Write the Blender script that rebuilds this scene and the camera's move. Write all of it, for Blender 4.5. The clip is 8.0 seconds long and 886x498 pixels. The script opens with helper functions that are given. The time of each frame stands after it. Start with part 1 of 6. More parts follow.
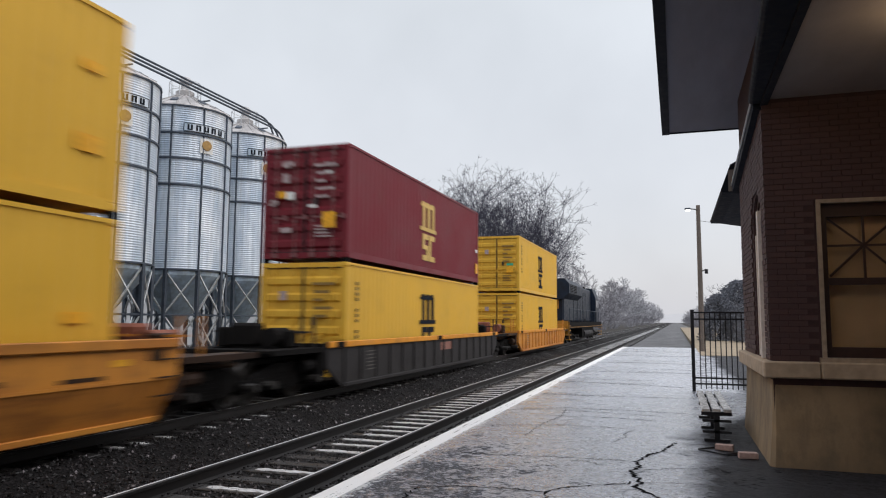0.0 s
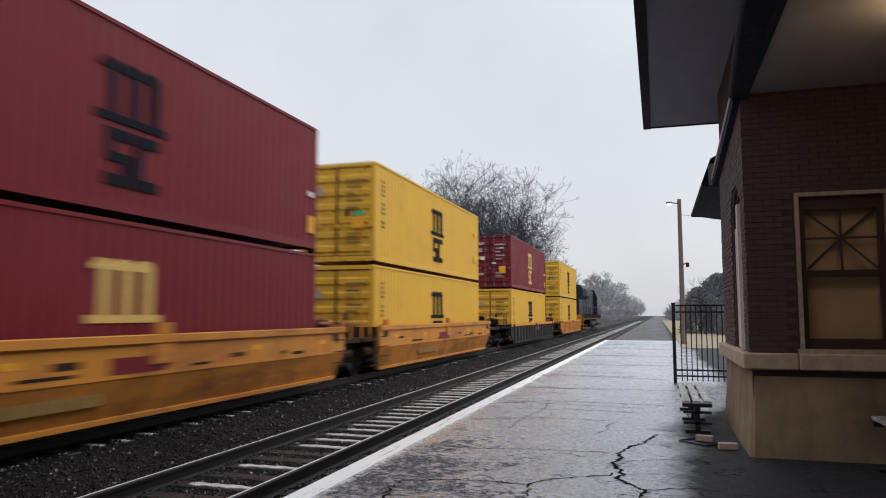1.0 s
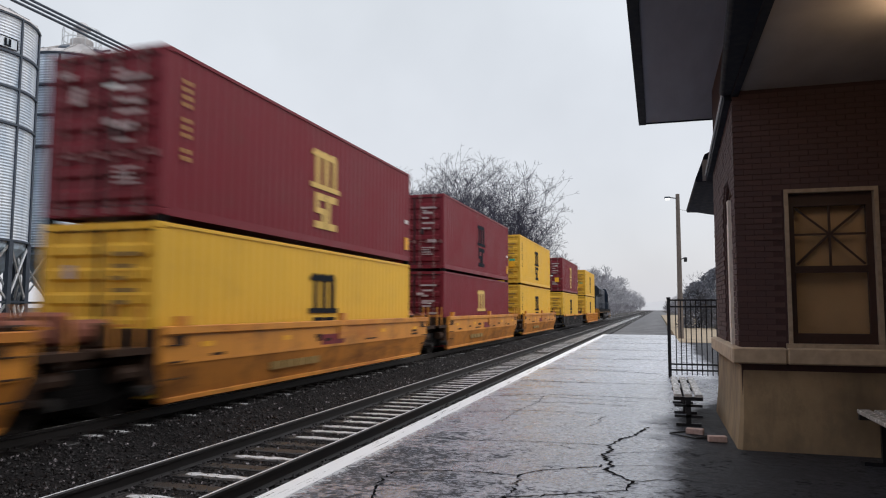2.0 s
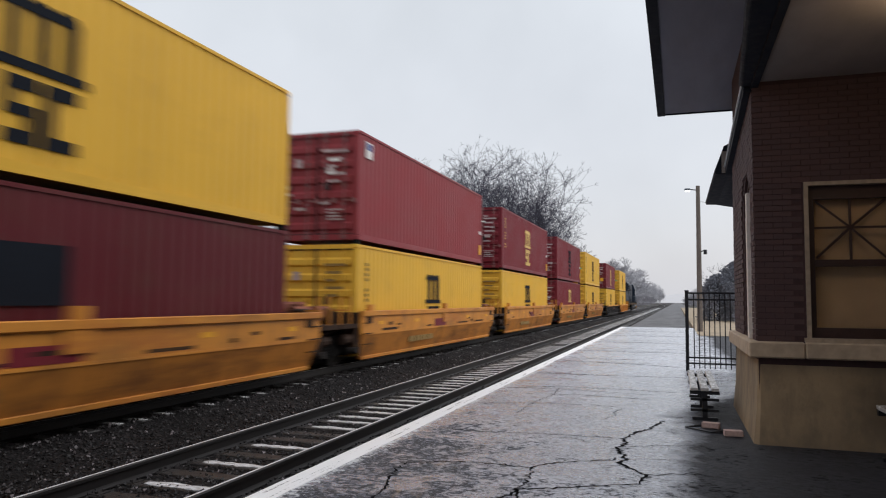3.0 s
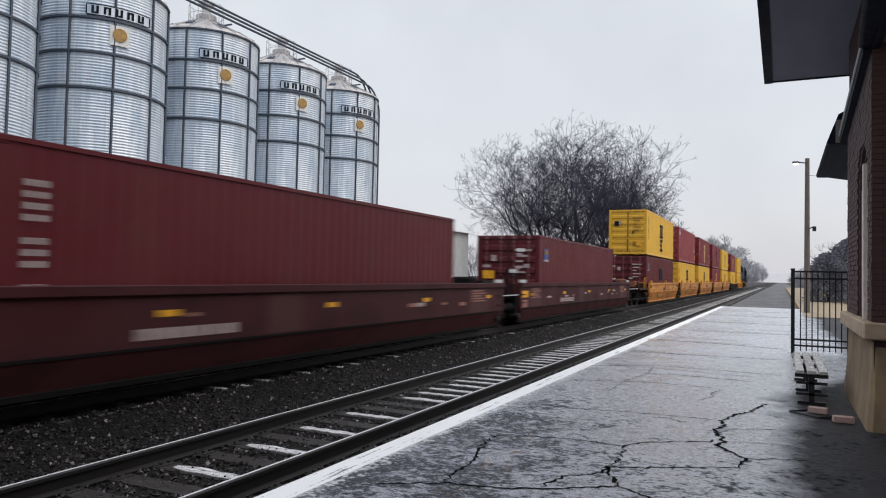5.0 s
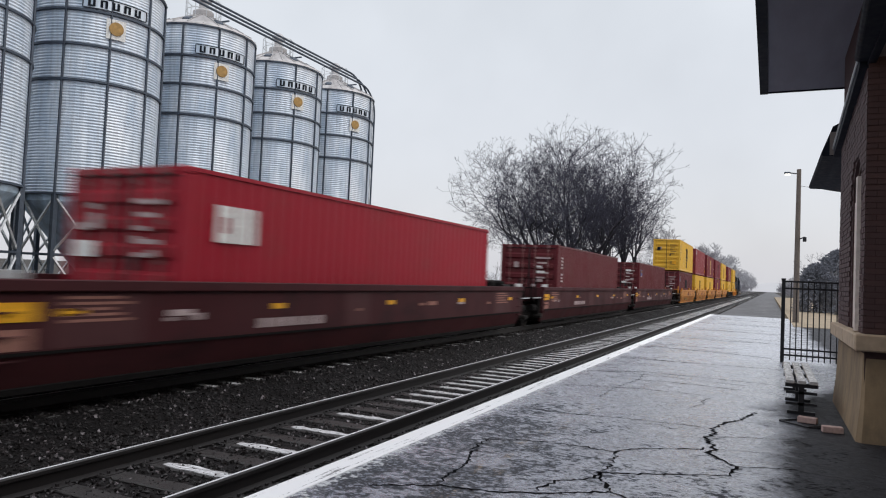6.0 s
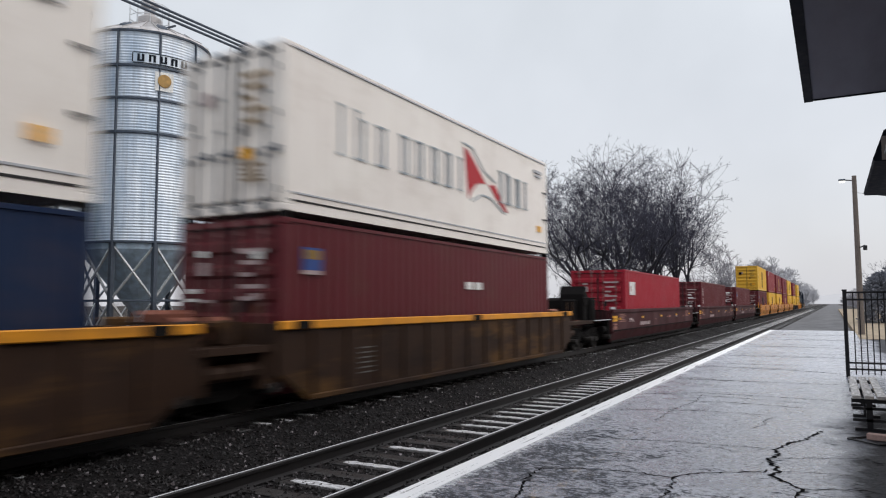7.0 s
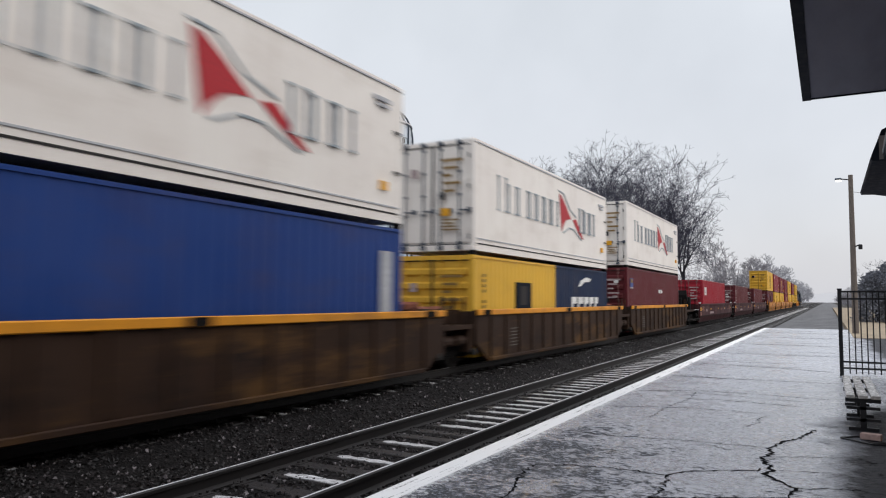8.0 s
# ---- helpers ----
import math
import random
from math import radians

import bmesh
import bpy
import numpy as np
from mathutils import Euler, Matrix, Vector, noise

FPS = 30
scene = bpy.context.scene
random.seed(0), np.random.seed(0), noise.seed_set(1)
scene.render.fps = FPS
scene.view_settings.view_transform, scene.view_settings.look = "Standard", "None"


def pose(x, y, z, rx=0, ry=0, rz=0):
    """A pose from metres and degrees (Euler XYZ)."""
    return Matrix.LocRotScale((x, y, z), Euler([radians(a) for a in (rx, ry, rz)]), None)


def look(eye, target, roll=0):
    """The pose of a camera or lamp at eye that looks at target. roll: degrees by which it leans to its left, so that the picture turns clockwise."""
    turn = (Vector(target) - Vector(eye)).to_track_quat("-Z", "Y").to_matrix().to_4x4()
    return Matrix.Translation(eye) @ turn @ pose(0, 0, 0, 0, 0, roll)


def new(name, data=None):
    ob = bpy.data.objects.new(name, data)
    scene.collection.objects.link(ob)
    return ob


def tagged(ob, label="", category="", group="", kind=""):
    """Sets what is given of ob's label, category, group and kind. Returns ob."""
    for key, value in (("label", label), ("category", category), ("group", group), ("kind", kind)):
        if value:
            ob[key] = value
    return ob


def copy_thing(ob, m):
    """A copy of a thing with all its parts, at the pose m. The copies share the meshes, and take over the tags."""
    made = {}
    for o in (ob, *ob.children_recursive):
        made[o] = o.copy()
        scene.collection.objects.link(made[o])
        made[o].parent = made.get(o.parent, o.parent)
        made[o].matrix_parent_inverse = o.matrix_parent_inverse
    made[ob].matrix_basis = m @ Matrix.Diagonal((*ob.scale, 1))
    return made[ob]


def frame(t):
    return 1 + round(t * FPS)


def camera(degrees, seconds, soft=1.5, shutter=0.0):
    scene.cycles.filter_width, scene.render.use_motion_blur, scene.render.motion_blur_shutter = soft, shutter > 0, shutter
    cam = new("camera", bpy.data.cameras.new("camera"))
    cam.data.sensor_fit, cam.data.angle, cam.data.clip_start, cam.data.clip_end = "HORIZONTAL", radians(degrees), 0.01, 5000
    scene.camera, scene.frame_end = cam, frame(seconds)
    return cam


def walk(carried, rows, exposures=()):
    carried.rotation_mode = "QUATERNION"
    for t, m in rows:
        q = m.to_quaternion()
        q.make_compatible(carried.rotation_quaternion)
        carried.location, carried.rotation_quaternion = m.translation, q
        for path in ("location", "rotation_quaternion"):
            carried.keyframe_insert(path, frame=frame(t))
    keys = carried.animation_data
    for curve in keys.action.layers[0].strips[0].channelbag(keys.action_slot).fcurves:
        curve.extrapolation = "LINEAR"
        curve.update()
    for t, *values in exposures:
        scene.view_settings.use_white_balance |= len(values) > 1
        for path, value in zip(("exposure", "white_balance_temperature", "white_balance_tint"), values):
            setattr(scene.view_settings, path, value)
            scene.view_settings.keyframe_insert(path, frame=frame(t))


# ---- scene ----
cam = camera(64.33, 8.0, soft=1.1, shutter=0.45)
PATH = [
    (0, pose(5.063, 0.035, 1.907, 95.75, -0.33, 18.20)),
    (0.5, pose(5.040, 0.040, 1.911, 95.55, -0.17, 17.27)),
    (1, pose(5.072, 0.035, 1.902, 95.32, 0.03, 16.88)),
    (2.5, pose(5.206, -0.071, 1.908, 94.44, -0.50, 17.16)),
    (3, pose(5.216, -0.033, 1.912, 94.09, -0.52, 18.33)),
    (3.5, pose(5.229, -0.028, 1.905, 93.71, -0.30, 19.59)),
    (4, pose(5.235, -0.016, 1.903, 92.17, 0.50, 22.03)),
    (4.5, pose(5.227, 0.015, 1.888, 91.96, -0.19, 25.35)),
    (6, pose(5.154, -0.024, 1.891, 92.23, -2.48, 24.89)),
    (6.5, pose(5.190, 0.010, 1.883, 93.15, -0.62, 26.23)),
    (7, pose(5.219, -0.003, 1.901, 94.46, 0.23, 28.93)),
    (7.5, pose(5.216, 0.012, 1.896, 94.50, -0.07, 29.10)),
    (8, pose(5.206, 0.026, 1.911, 94.01, -0.37, 28.58)),
]
walk(cam, PATH)

# ---------------------------------------------------------------- light
scene.view_settings.exposure = 0.0
world = bpy.data.worlds.new("overcast_sky")
scene.world = world
world.use_nodes = True
wt = world.node_tree
wt.nodes.clear()
w_out = wt.nodes.new("ShaderNodeOutputWorld")
w_bg = wt.nodes.new("ShaderNodeBackground")
w_sky = wt.nodes.new("ShaderNodeTexSky")
w_sky.sky_type = 'NISHITA'
w_sky.sun_disc = False
w_sky.sun_elevation = radians(38)
w_sky.sun_rotation = radians(70)
w_sky.dust_density = 4.0
w_co = wt.nodes.new("ShaderNodeTexCoord")
w_sep = wt.nodes.new("ShaderNodeSeparateXYZ")
w_ramp = wt.nodes.new("ShaderNodeValToRGB")
w_ramp.color_ramp.elements[0].position = 0.0
w_ramp.color_ramp.elements[0].color = (0.68, 0.685, 0.73, 1)
w_ramp.color_ramp.elements[1].position = 1.0
w_ramp.color_ramp.elements[1].color = (1.7, 1.74, 1.83, 1)
e = w_ramp.color_ramp.elements.new(0.42)
e.color = (0.71, 0.74, 0.77, 1)
w_noise = wt.nodes.new("ShaderNodeTexNoise")
w_noise.inputs["Scale"].default_value = 3.4
w_noise.inputs["Detail"].default_value = 4
w_nr = wt.nodes.new("ShaderNodeMapRange")
w_nr.inputs["From Min"].default_value = 0.3
w_nr.inputs["From Max"].default_value = 0.7
w_nr.inputs["To Min"].default_value = 0.90
w_nr.inputs["To Max"].default_value = 1.05
w_mul = wt.nodes.new("ShaderNodeMix")
w_mul.data_type = 'RGBA'
w_mul.blend_type = 'MULTIPLY'
w_mul.inputs[0].default_value = 1.0
w_mix = wt.nodes.new("ShaderNodeMix")
w_mix.data_type = 'RGBA'
w_mix.inputs[0].default_value = 0.03
wl = wt.links.new
wl(w_co.outputs["Generated"], w_sep.inputs[0])
wl(w_sep.outputs["Z"], w_ramp.inputs[0])
wl(w_co.outputs["Generated"], w_noise.inputs["Vector"])
wl(w_noise.outputs[0], w_nr.inputs["Value"])
wl(w_ramp.outputs[0], w_mul.inputs[6])
wl(w_nr.outputs[0], w_mul.inputs[7])
wl(w_mul.outputs[2], w_mix.inputs[6])
wl(w_sky.outputs[0], w_mix.inputs[7])
wl(w_mix.outputs[2], w_bg.inputs[0])
w_bg.inputs[1].default_value = 1.0
wl(w_bg.outputs[0], w_out.inputs[0])

sun = new("sun", bpy.data.lights.new("sun", 'SUN'))
sun.data.energy = 0.55
sun.data.angle = radians(50)
sun.data.color = (1.0, 0.97, 0.93)
sun.matrix_world = look((22, 4, 24), (0, 10, 0))


# ---------------------------------------------------------------- materials
class Mat:
    """A node material with a Principled shader and a few helpers."""

    def __init__(self, name, color=(0.5, 0.5, 0.5), rough=0.6, metal=0.0, spec=0.5):
        self.m = bpy.data.materials.new(name)
        self.m.use_nodes = True
        self.t = self.m.node_tree
        self.b = self.t.nodes["Principled BSDF"]
        self.b.inputs["Base Color"].default_value = (*color, 1)
        self.b.inputs["Roughness"].default_value = rough
        self.b.inputs["Metallic"].default_value = metal
        self.b.inputs["Specular IOR Level"].default_value = spec
        self.co = self.t.nodes.new("ShaderNodeTexCoord")

    def node(self, kind, **sets):
        n = self.t.nodes.new(kind)
        for k, v in sets.items():
            n.inputs[k].default_value = v
        return n

    def link(self, a, b):
        self.t.links.new(a, b)

    def coords(self, scale=(1, 1, 1), space="Object"):
        mp = self.node("ShaderNodeMapping")
        mp.inputs["Scale"].default_value = scale
        self.link(self.co.outputs[space], mp.inputs["Vector"])
        return mp.outputs[0]

    def noise(self, scale, detail=5.0, stretch=(1, 1, 1), rough=0.55, space="Object"):
        n = self.node("ShaderNodeTexNoise", Scale=scale, Detail=detail, Roughness=rough)
        self.link(self.coords(stretch, space), n.inputs["Vector"])
        return n.outputs[0]

    def ramp(self, fac, stops):
        r = self.node("ShaderNodeValToRGB")
        el = r.color_ramp.elements
        while len(el) < len(stops):
            el.new(0.5)
        for k, (p, c) in zip(el, stops):
            k.position = p
            k.color = (*c, 1) if len(c) == 3 else c
        self.link(fac, r.inputs[0])
        return r.outputs[0]

    def span(self, fac, a, b, lo, hi):
        r = self.node("ShaderNodeMapRange")
        for k, v in (("From Min", a), ("From Max", b), ("To Min", lo), ("To Max", hi)):
            r.inputs[k].default_value = v
        self.link(fac, r.inputs["Value"])
        return r.outputs[0]

    def mix(self, fac, a, b, blend='MIX'):
        n = self.node("ShaderNodeMix")
        n.data_type = 'RGBA'
        n.blend_type = blend
        for sock, v in ((n.inputs[0], fac), (n.inputs[6], a), (n.inputs[7], b)):
            if isinstance(v, (int, float)):
                sock.default_value = v
            elif isinstance(v, tuple):
                sock.default_value = (*v, 1)
            else:
                self.link(v, sock)
        return n.outputs[2]

    def maths(self, op, a, b=0.0):
        n = self.node("ShaderNodeMath")
        n.operation = op
        for sock, v in ((n.inputs[0], a), (n.inputs[1], b)):
            if isinstance(v, (int, float)):
                sock.default_value = v
            else:
                self.link(v, sock)
        return n.outputs[0]

    def random(self):
        return self.node("ShaderNodeObjectInfo").outputs["Random"]

    def island(self):
        return self.node("ShaderNodeNewGeometry").outputs["Random Per Island"]

    def color(self, s):
        self.link(s, self.b.inputs["Base Color"])
        return self

    def rough(self, s):
        self.link(s, self.b.inputs["Roughness"])
        return self

    def bump(self, h, strength=0.4, dist=0.01):
        n = self.node("ShaderNodeBump", Strength=strength, Distance=dist)
        self.link(h, n.inputs["Height"])
        self.link(n.outputs[0], self.b.inputs["Normal"])
        return self


def worn_paint(name, color, dirt=(0.10, 0.06, 0.04), amount=0.35, rough=0.45, streak=1.0, rust=None):
    """Painted steel with broad fading, vertical rain streaks and specks of rust."""
    k = Mat(name, color, rough, 0.0, 0.22)
    fade = k.noise(0.7, 4)
    base = k.mix(k.span(fade, 0.3, 0.7, 0.0, 0.35), color, tuple(min(1, c * 1.25 + 0.02) for c in color))
    st = k.noise(5.0, 5, (1, 1, 0.06))
    base = k.mix(k.span(st, 0.52, 0.8, 0.0, amount * streak), base, dirt)
    cloud = k.noise(1.6, 7, (1, 0.5, 1), 0.65)
    base = k.mix(k.span(cloud, 0.50, 0.68, 0.0, amount * 0.9), base, dirt)
    if rust:
        base = k.mix(k.span(k.noise(1.1, 7, (1, 0.35, 1.4), 0.7), 0.50, 0.64, 0, 0.8), base, rust)
    sp = k.noise(22.0, 6)
    base = k.mix(k.span(sp, 0.62, 0.74, 0.0, amount), base, tuple(c * 0.8 for c in dirt))
    k.color(base).rough(k.span(fade, 0.3, 0.7, rough - 0.1, rough + 0.15))
    k.bump(sp, 0.15, 0.004)
    return k.m


def plain(name, color, rough=0.6, metal=0.0, scale=18.0, vary=0.25, spec=0.35):
    k = Mat(name, color, rough, metal, spec)
    n = k.noise(scale, 5)
    big = k.noise(scale * 0.09, 3)
    c = k.mix(k.span(n, 0.3, 0.7, 0, 1), tuple(v * (1 - vary) for v in color), tuple(min(1, v * (1 + vary)) for v in color))
    c = k.mix(k.span(big, 0.35, 0.7, 0, 0.35), c, tuple(v * 0.6 for v in color))
    k.color(c).rough(k.span(n, 0.3, 0.7, max(0.05, rough - 0.12), min(1, rough + 0.12)))
    k.bump(n, 0.2, 0.004)
    return k.m


YELLOW_BOX = worn_paint("yellow_box_paint", (0.69, 0.40, 0.044), amount=0.10)
RED_BOX = worn_paint("maroon_box_paint", (0.163, 0.013, 0.023), amount=0.12)
RED_FADED = worn_paint("faded_maroon_paint", (0.24, 0.034, 0.042), amount=0.1)
BROWN_BOX = worn_paint("oxide_red_box_paint", (0.098, 0.0105, 0.016), amount=0.2)
BRIGHT_RED = worn_paint("bright_red_box_paint", (0.29, 0.010, 0.024), amount=0.15)
BLUE_BOX = worn_paint("blue_box_paint", (0.012, 0.045, 0.20), amount=0.2)
NAVY_BOX = worn_paint("navy_box_paint", (0.009, 0.021, 0.058), amount=0.2)
WHITE_BOX = worn_paint("white_reefer_paint", (0.83, 0.77, 0.72), dirt=(0.36, 0.27, 0.20), amount=0.18)
ROD_PAINT = plain("worn_maroon_rod", (0.22, 0.10, 0.10), 0.4, 0.2)
GASKET = plain("black_rubber", (0.02, 0.02, 0.022), 0.7)
STEEL = plain("galvanised_lock_rod", (0.42, 0.42, 0.42), 0.4, 0.6)
CAR_YELLOW = worn_paint("weathered_yellow_car_paint", (0.58, 0.235, 0.036), dirt=(0.11, 0.055, 0.03), amount=0.55, rust=(0.40, 0.13, 0.03))
CAR_MAROON = worn_paint("dull_maroon_car_paint", (0.050, 0.0115, 0.014), dirt=(0.016, 0.009, 0.010), amount=0.6, rough=0.6, rust=(0.055, 0.018, 0.020))
CAR_BROWN = worn_paint("grimy_brown_car_paint", (0.034, 0.017, 0.010), dirt=(0.009, 0.007, 0.0075), amount=0.75, rough=0.65, rust=(0.115, 0.058, 0.020))
CAR_GREY = worn_paint("sooty_grey_car_paint", (0.026, 0.023, 0.024), dirt=(0.010, 0.008, 0.007), amount=0.5, rough=0.65)
GRIMY_YELLOW = worn_paint("grimy_yellow_car_paint", (0.47, 0.18, 0.030), dirt=(0.07, 0.034, 0.018), amount=0.65, rough=0.6, rust=(0.17, 0.065, 0.02))
STRIP = worn_paint("orange_yellow_top_chord", (0.70, 0.28, 0.02), dirt=(0.10, 0.05, 0.03), amount=0.5)
UNDER = plain("oily_black_running_gear", (0.010, 0.009, 0.009), 0.8, 0.0)
UNDER.node_tree.nodes["Principled BSDF"].inputs["Specular IOR Level"].default_value = 0.08
WHEEL = plain("worn_wheel_steel", (0.03, 0.026, 0.024), 0.55, 0.2)
INK = plain("black_stencil", (0.012, 0.015, 0.022), 0.75, spec=0.08)
CREAM_INK = plain("pale_yellow_emblem_paint", (0.68, 0.46, 0.14), 0.6)
TEAL_INK = plain("dull_teal_lettering", (0.32, 0.37, 0.41), 0.6)
DOOR_INK = plain("worn_white_stencil", (0.42, 0.33, 0.33), 0.7, 0.0, 9, 0.4)
GREY_INK = plain("pale_grey_lettering", (0.46, 0.47, 0.50), 0.6)
RED_INK = plain("crimson_emblem_paint", (0.45, 0.02, 0.03), 0.6)
WHITE_INK = plain("white_decal", (0.78, 0.78, 0.76), 0.6)
DECAL_YELLOW = plain("warning_yellow_decal", (0.85, 0.40, 0.02), 0.5)
FADED_PINK = plain("faded_pink_plate", (0.30, 0.14, 0.11), 0.7)
PATCH_MAROON = worn_paint("faded_repaint_patch", (0.064, 0.021, 0.023), dirt=(0.03, 0.012, 0.013), amount=0.5, rough=0.65)
STENCIL_GREY = plain("dull_grey_stencil", (0.14, 0.13, 0.12), 0.8)
WORN_INK = plain("worn_brown_stencil", (0.26, 0.16, 0.05), 0.8)
RUSTY = plain("rusty_red_fitting", (0.20, 0.07, 0.045), 0.8, 0.0, 6, 0.4)
DECAL_BLUE = plain("blue_decal", (0.03, 0.07, 0.25), 0.5)
DECAL_GREEN = plain("green_decal", (0.05, 0.45, 0.25), 0.5)
LOCO_BLUE = plain("dark_blue_engine_paint", (0.006, 0.014, 0.031), 0.5, 0.0, 4, 0.4, 0.3)
for duller in (CAR_BROWN, CAR_MAROON, NAVY_BOX):
    duller.node_tree.nodes["Principled BSDF"].inputs["Specular IOR Level"].default_value = 0.14
LOCO_YELLOW = worn_paint("engine_yellow_paint", (0.42, 0.20, 0.03), amount=0.3)
GLASS = Mat("dark_glass", (0.02, 0.025, 0.03), 0.05).m
LAMP_GLOW = Mat("lamp_lens", (0.9, 0.9, 0.85), 0.3)
LAMP_GLOW.b.inputs["Emission Color"].default_value = (1, 0.96, 0.85, 1)
LAMP_GLOW.b.inputs["Emission Strength"].default_value = 2.2
LAMP_GLOW = LAMP_GLOW.m
WARM_GLOW = Mat("warm_lamp_lens", (0.9, 0.8, 0.6), 0.3)
WARM_GLOW.b.inputs["Emission Color"].default_value = (1, 0.75, 0.42, 1)
WARM_GLOW.b.inputs["Emission Strength"].default_value = 6.0
WARM_GLOW = WARM_GLOW.m


def wet_platform():
    """Old wet asphalt: a shiny worn walking strip, dark open-textured asphalt towards the track, a strip painted darker
    and duller as shade under the eaves.
    """
    k = Mat("wet_platform_asphalt", (0.1, 0.1, 0.11), 0.3)
    big = k.noise(0.42, 6, (1, 0.6, 1), 0.6)
    mid = k.noise(2.0, 8, (1, 1.0, 1), 0.68)
    flake = k.noise(12.0, 9, (0.8, 1.1, 1), 0.78)
    grain = k.noise(26, 7, (0.8, 1.1, 1), 0.75)
    fine = k.noise(95, 4)
    pos = k.node("ShaderNodeSeparateXYZ")
    k.link(k.co.outputs["Object"], pos.inputs[0])
    # 1 where shade under the eaves is painted in, with a ragged edge
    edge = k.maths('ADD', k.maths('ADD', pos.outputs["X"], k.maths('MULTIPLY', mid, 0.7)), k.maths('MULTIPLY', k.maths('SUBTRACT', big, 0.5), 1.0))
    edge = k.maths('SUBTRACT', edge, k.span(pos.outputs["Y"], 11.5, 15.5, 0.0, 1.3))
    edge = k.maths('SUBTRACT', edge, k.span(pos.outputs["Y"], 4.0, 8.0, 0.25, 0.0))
    eave_shade = k.span(edge, 5.36, 5.78, 0, 1)
    # open-textured asphalt: most of it near the track and in the first metres
    track_side = k.maths('MULTIPLY', k.span(pos.outputs["X"], 2.0, 4.1, 0.10, 0.0), k.span(pos.outputs["Y"], 8.0, 14.0, 1.0, 0.12))
    near = k.span(pos.outputs["Y"], 5.0, 13.0, 0.03, -0.06)
    open_mask = k.maths('ADD', k.maths('MULTIPLY', mid, 0.50), k.maths('MULTIPLY', flake, 0.64))
    open_mask = k.maths('ADD', k.maths('ADD', open_mask, track_side), near)
    patch = k.span(open_mask, 0.625, 0.66, 0, 1)
    c = k.mix(k.span(big, 0.36, 0.64, 0, 1), (0.25, 0.265, 0.34), (0.37, 0.39, 0.475))
    c = k.mix(k.span(flake, 0.50, 0.58, 0, 0.55), c, (0.07, 0.073, 0.095))
    c = k.mix(k.span(grain, 0.535, 0.565, 0, 0.75), c, (0.025, 0.027, 0.037))
    c = k.mix(patch, c, (0.013, 0.016, 0.025))
    c = k.mix(k.maths('MULTIPLY', patch, k.span(grain, 0.42, 0.46, 0.9, 0.0)), c, (0.28, 0.30, 0.36))
    # last flecks of an old yellow line, and white flecks beside the edge line
    flecks = k.noise(7.0, 8, (1.4, 0.5, 1), 0.75)
    strip = k.maths('MULTIPLY', k.span(pos.outputs["X"], 2.75, 2.95, 0, 1), k.span(pos.outputs["X"], 3.0, 3.2, 1, 0))
    c = k.mix(k.maths('MULTIPLY', strip, k.span(flecks, 0.56, 0.62, 0, 0.55)), c, (0.42, 0.29, 0.16))
    white = k.maths('SUBTRACT', flake, k.span(pos.outputs["X"], 1.98, 2.26, 0.0, 0.22))
    c = k.mix(k.span(white, 0.44, 0.47, 0, 0.9), c, (0.62, 0.63, 0.65))
    # near-black colour stands in for shade and the building's dark reflection
    c = k.mix(k.maths('MULTIPLY', eave_shade, 0.92), c, k.mix(k.span(flake, 0.4, 0.65, 0, 1), (0.020, 0.019, 0.020), (0.011, 0.0105, 0.011)))
    v = k.node("ShaderNodeTexVoronoi", Scale=0.9)
    v.feature = 'DISTANCE_TO_EDGE'
    warp = k.node("ShaderNodeMix")
    warp.data_type = 'RGBA'
    warp.inputs[0].default_value = 0.25
    k.link(k.coords((1, 1, 1)), warp.inputs[6])
    wn = k.node("ShaderNodeTexNoise", Scale=2.4, Detail=8.0)
    k.link(k.coords((1, 1, 1)), wn.inputs["Vector"])
    k.link(wn.outputs["Color"], warp.inputs[7])
    k.link(warp.outputs[2], v.inputs["Vector"])
    crack = k.maths('MULTIPLY', k.span(v.outputs["Distance"], 0.0, 0.006, 1, 0), k.span(k.noise(0.9, 3), 0.50, 0.60, 0, 0.8))
    c = k.mix(crack, c, (0.008, 0.008, 0.009))
    k.color(c)
    # wet: full coat outside the painted shade, nearly none inside it
    wet = k.maths('SUBTRACT', 1.0, k.maths('MULTIPLY', eave_shade, 0.93))
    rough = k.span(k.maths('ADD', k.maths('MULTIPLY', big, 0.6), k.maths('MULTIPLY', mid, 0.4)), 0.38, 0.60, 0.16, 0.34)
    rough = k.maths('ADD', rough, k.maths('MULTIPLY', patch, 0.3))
    k.rough(k.maths('ADD', rough, k.maths('MULTIPLY', eave_shade, 0.35)))
    spec = k.maths('MULTIPLY', k.span(patch, 0, 1, 0.8, 0.35), k.span(eave_shade, 0, 1, 1.0, 0.1))
    k.link(spec, k.b.inputs["Specular IOR Level"])
    shine = k.maths('MULTIPLY', k.span(patch, 0, 1, 1.0, 0.0), k.span(grain, 0.53, 0.58, 1.0, 0.3))
    k.link(k.maths('MULTIPLY', shine, wet), k.b.inputs["Coat Weight"])
    k.b.inputs["Coat IOR"].default_value = 2.0
    k.link(k.span(mid, 0.4, 0.65, 0.20, 0.42), k.b.inputs["Coat Roughness"])
    cb = k.node("ShaderNodeBump", Strength=0.8, Distance=0.014)
    ch = k.maths('ADD', k.maths('MULTIPLY', flake, 0.55), k.maths('MULTIPLY', grain, 0.25))
    k.link(k.maths('ADD', ch, k.maths('MULTIPLY', mid, 0.6)), cb.inputs["Height"])
    k.link(cb.outputs[0], k.b.inputs["Coat Normal"])
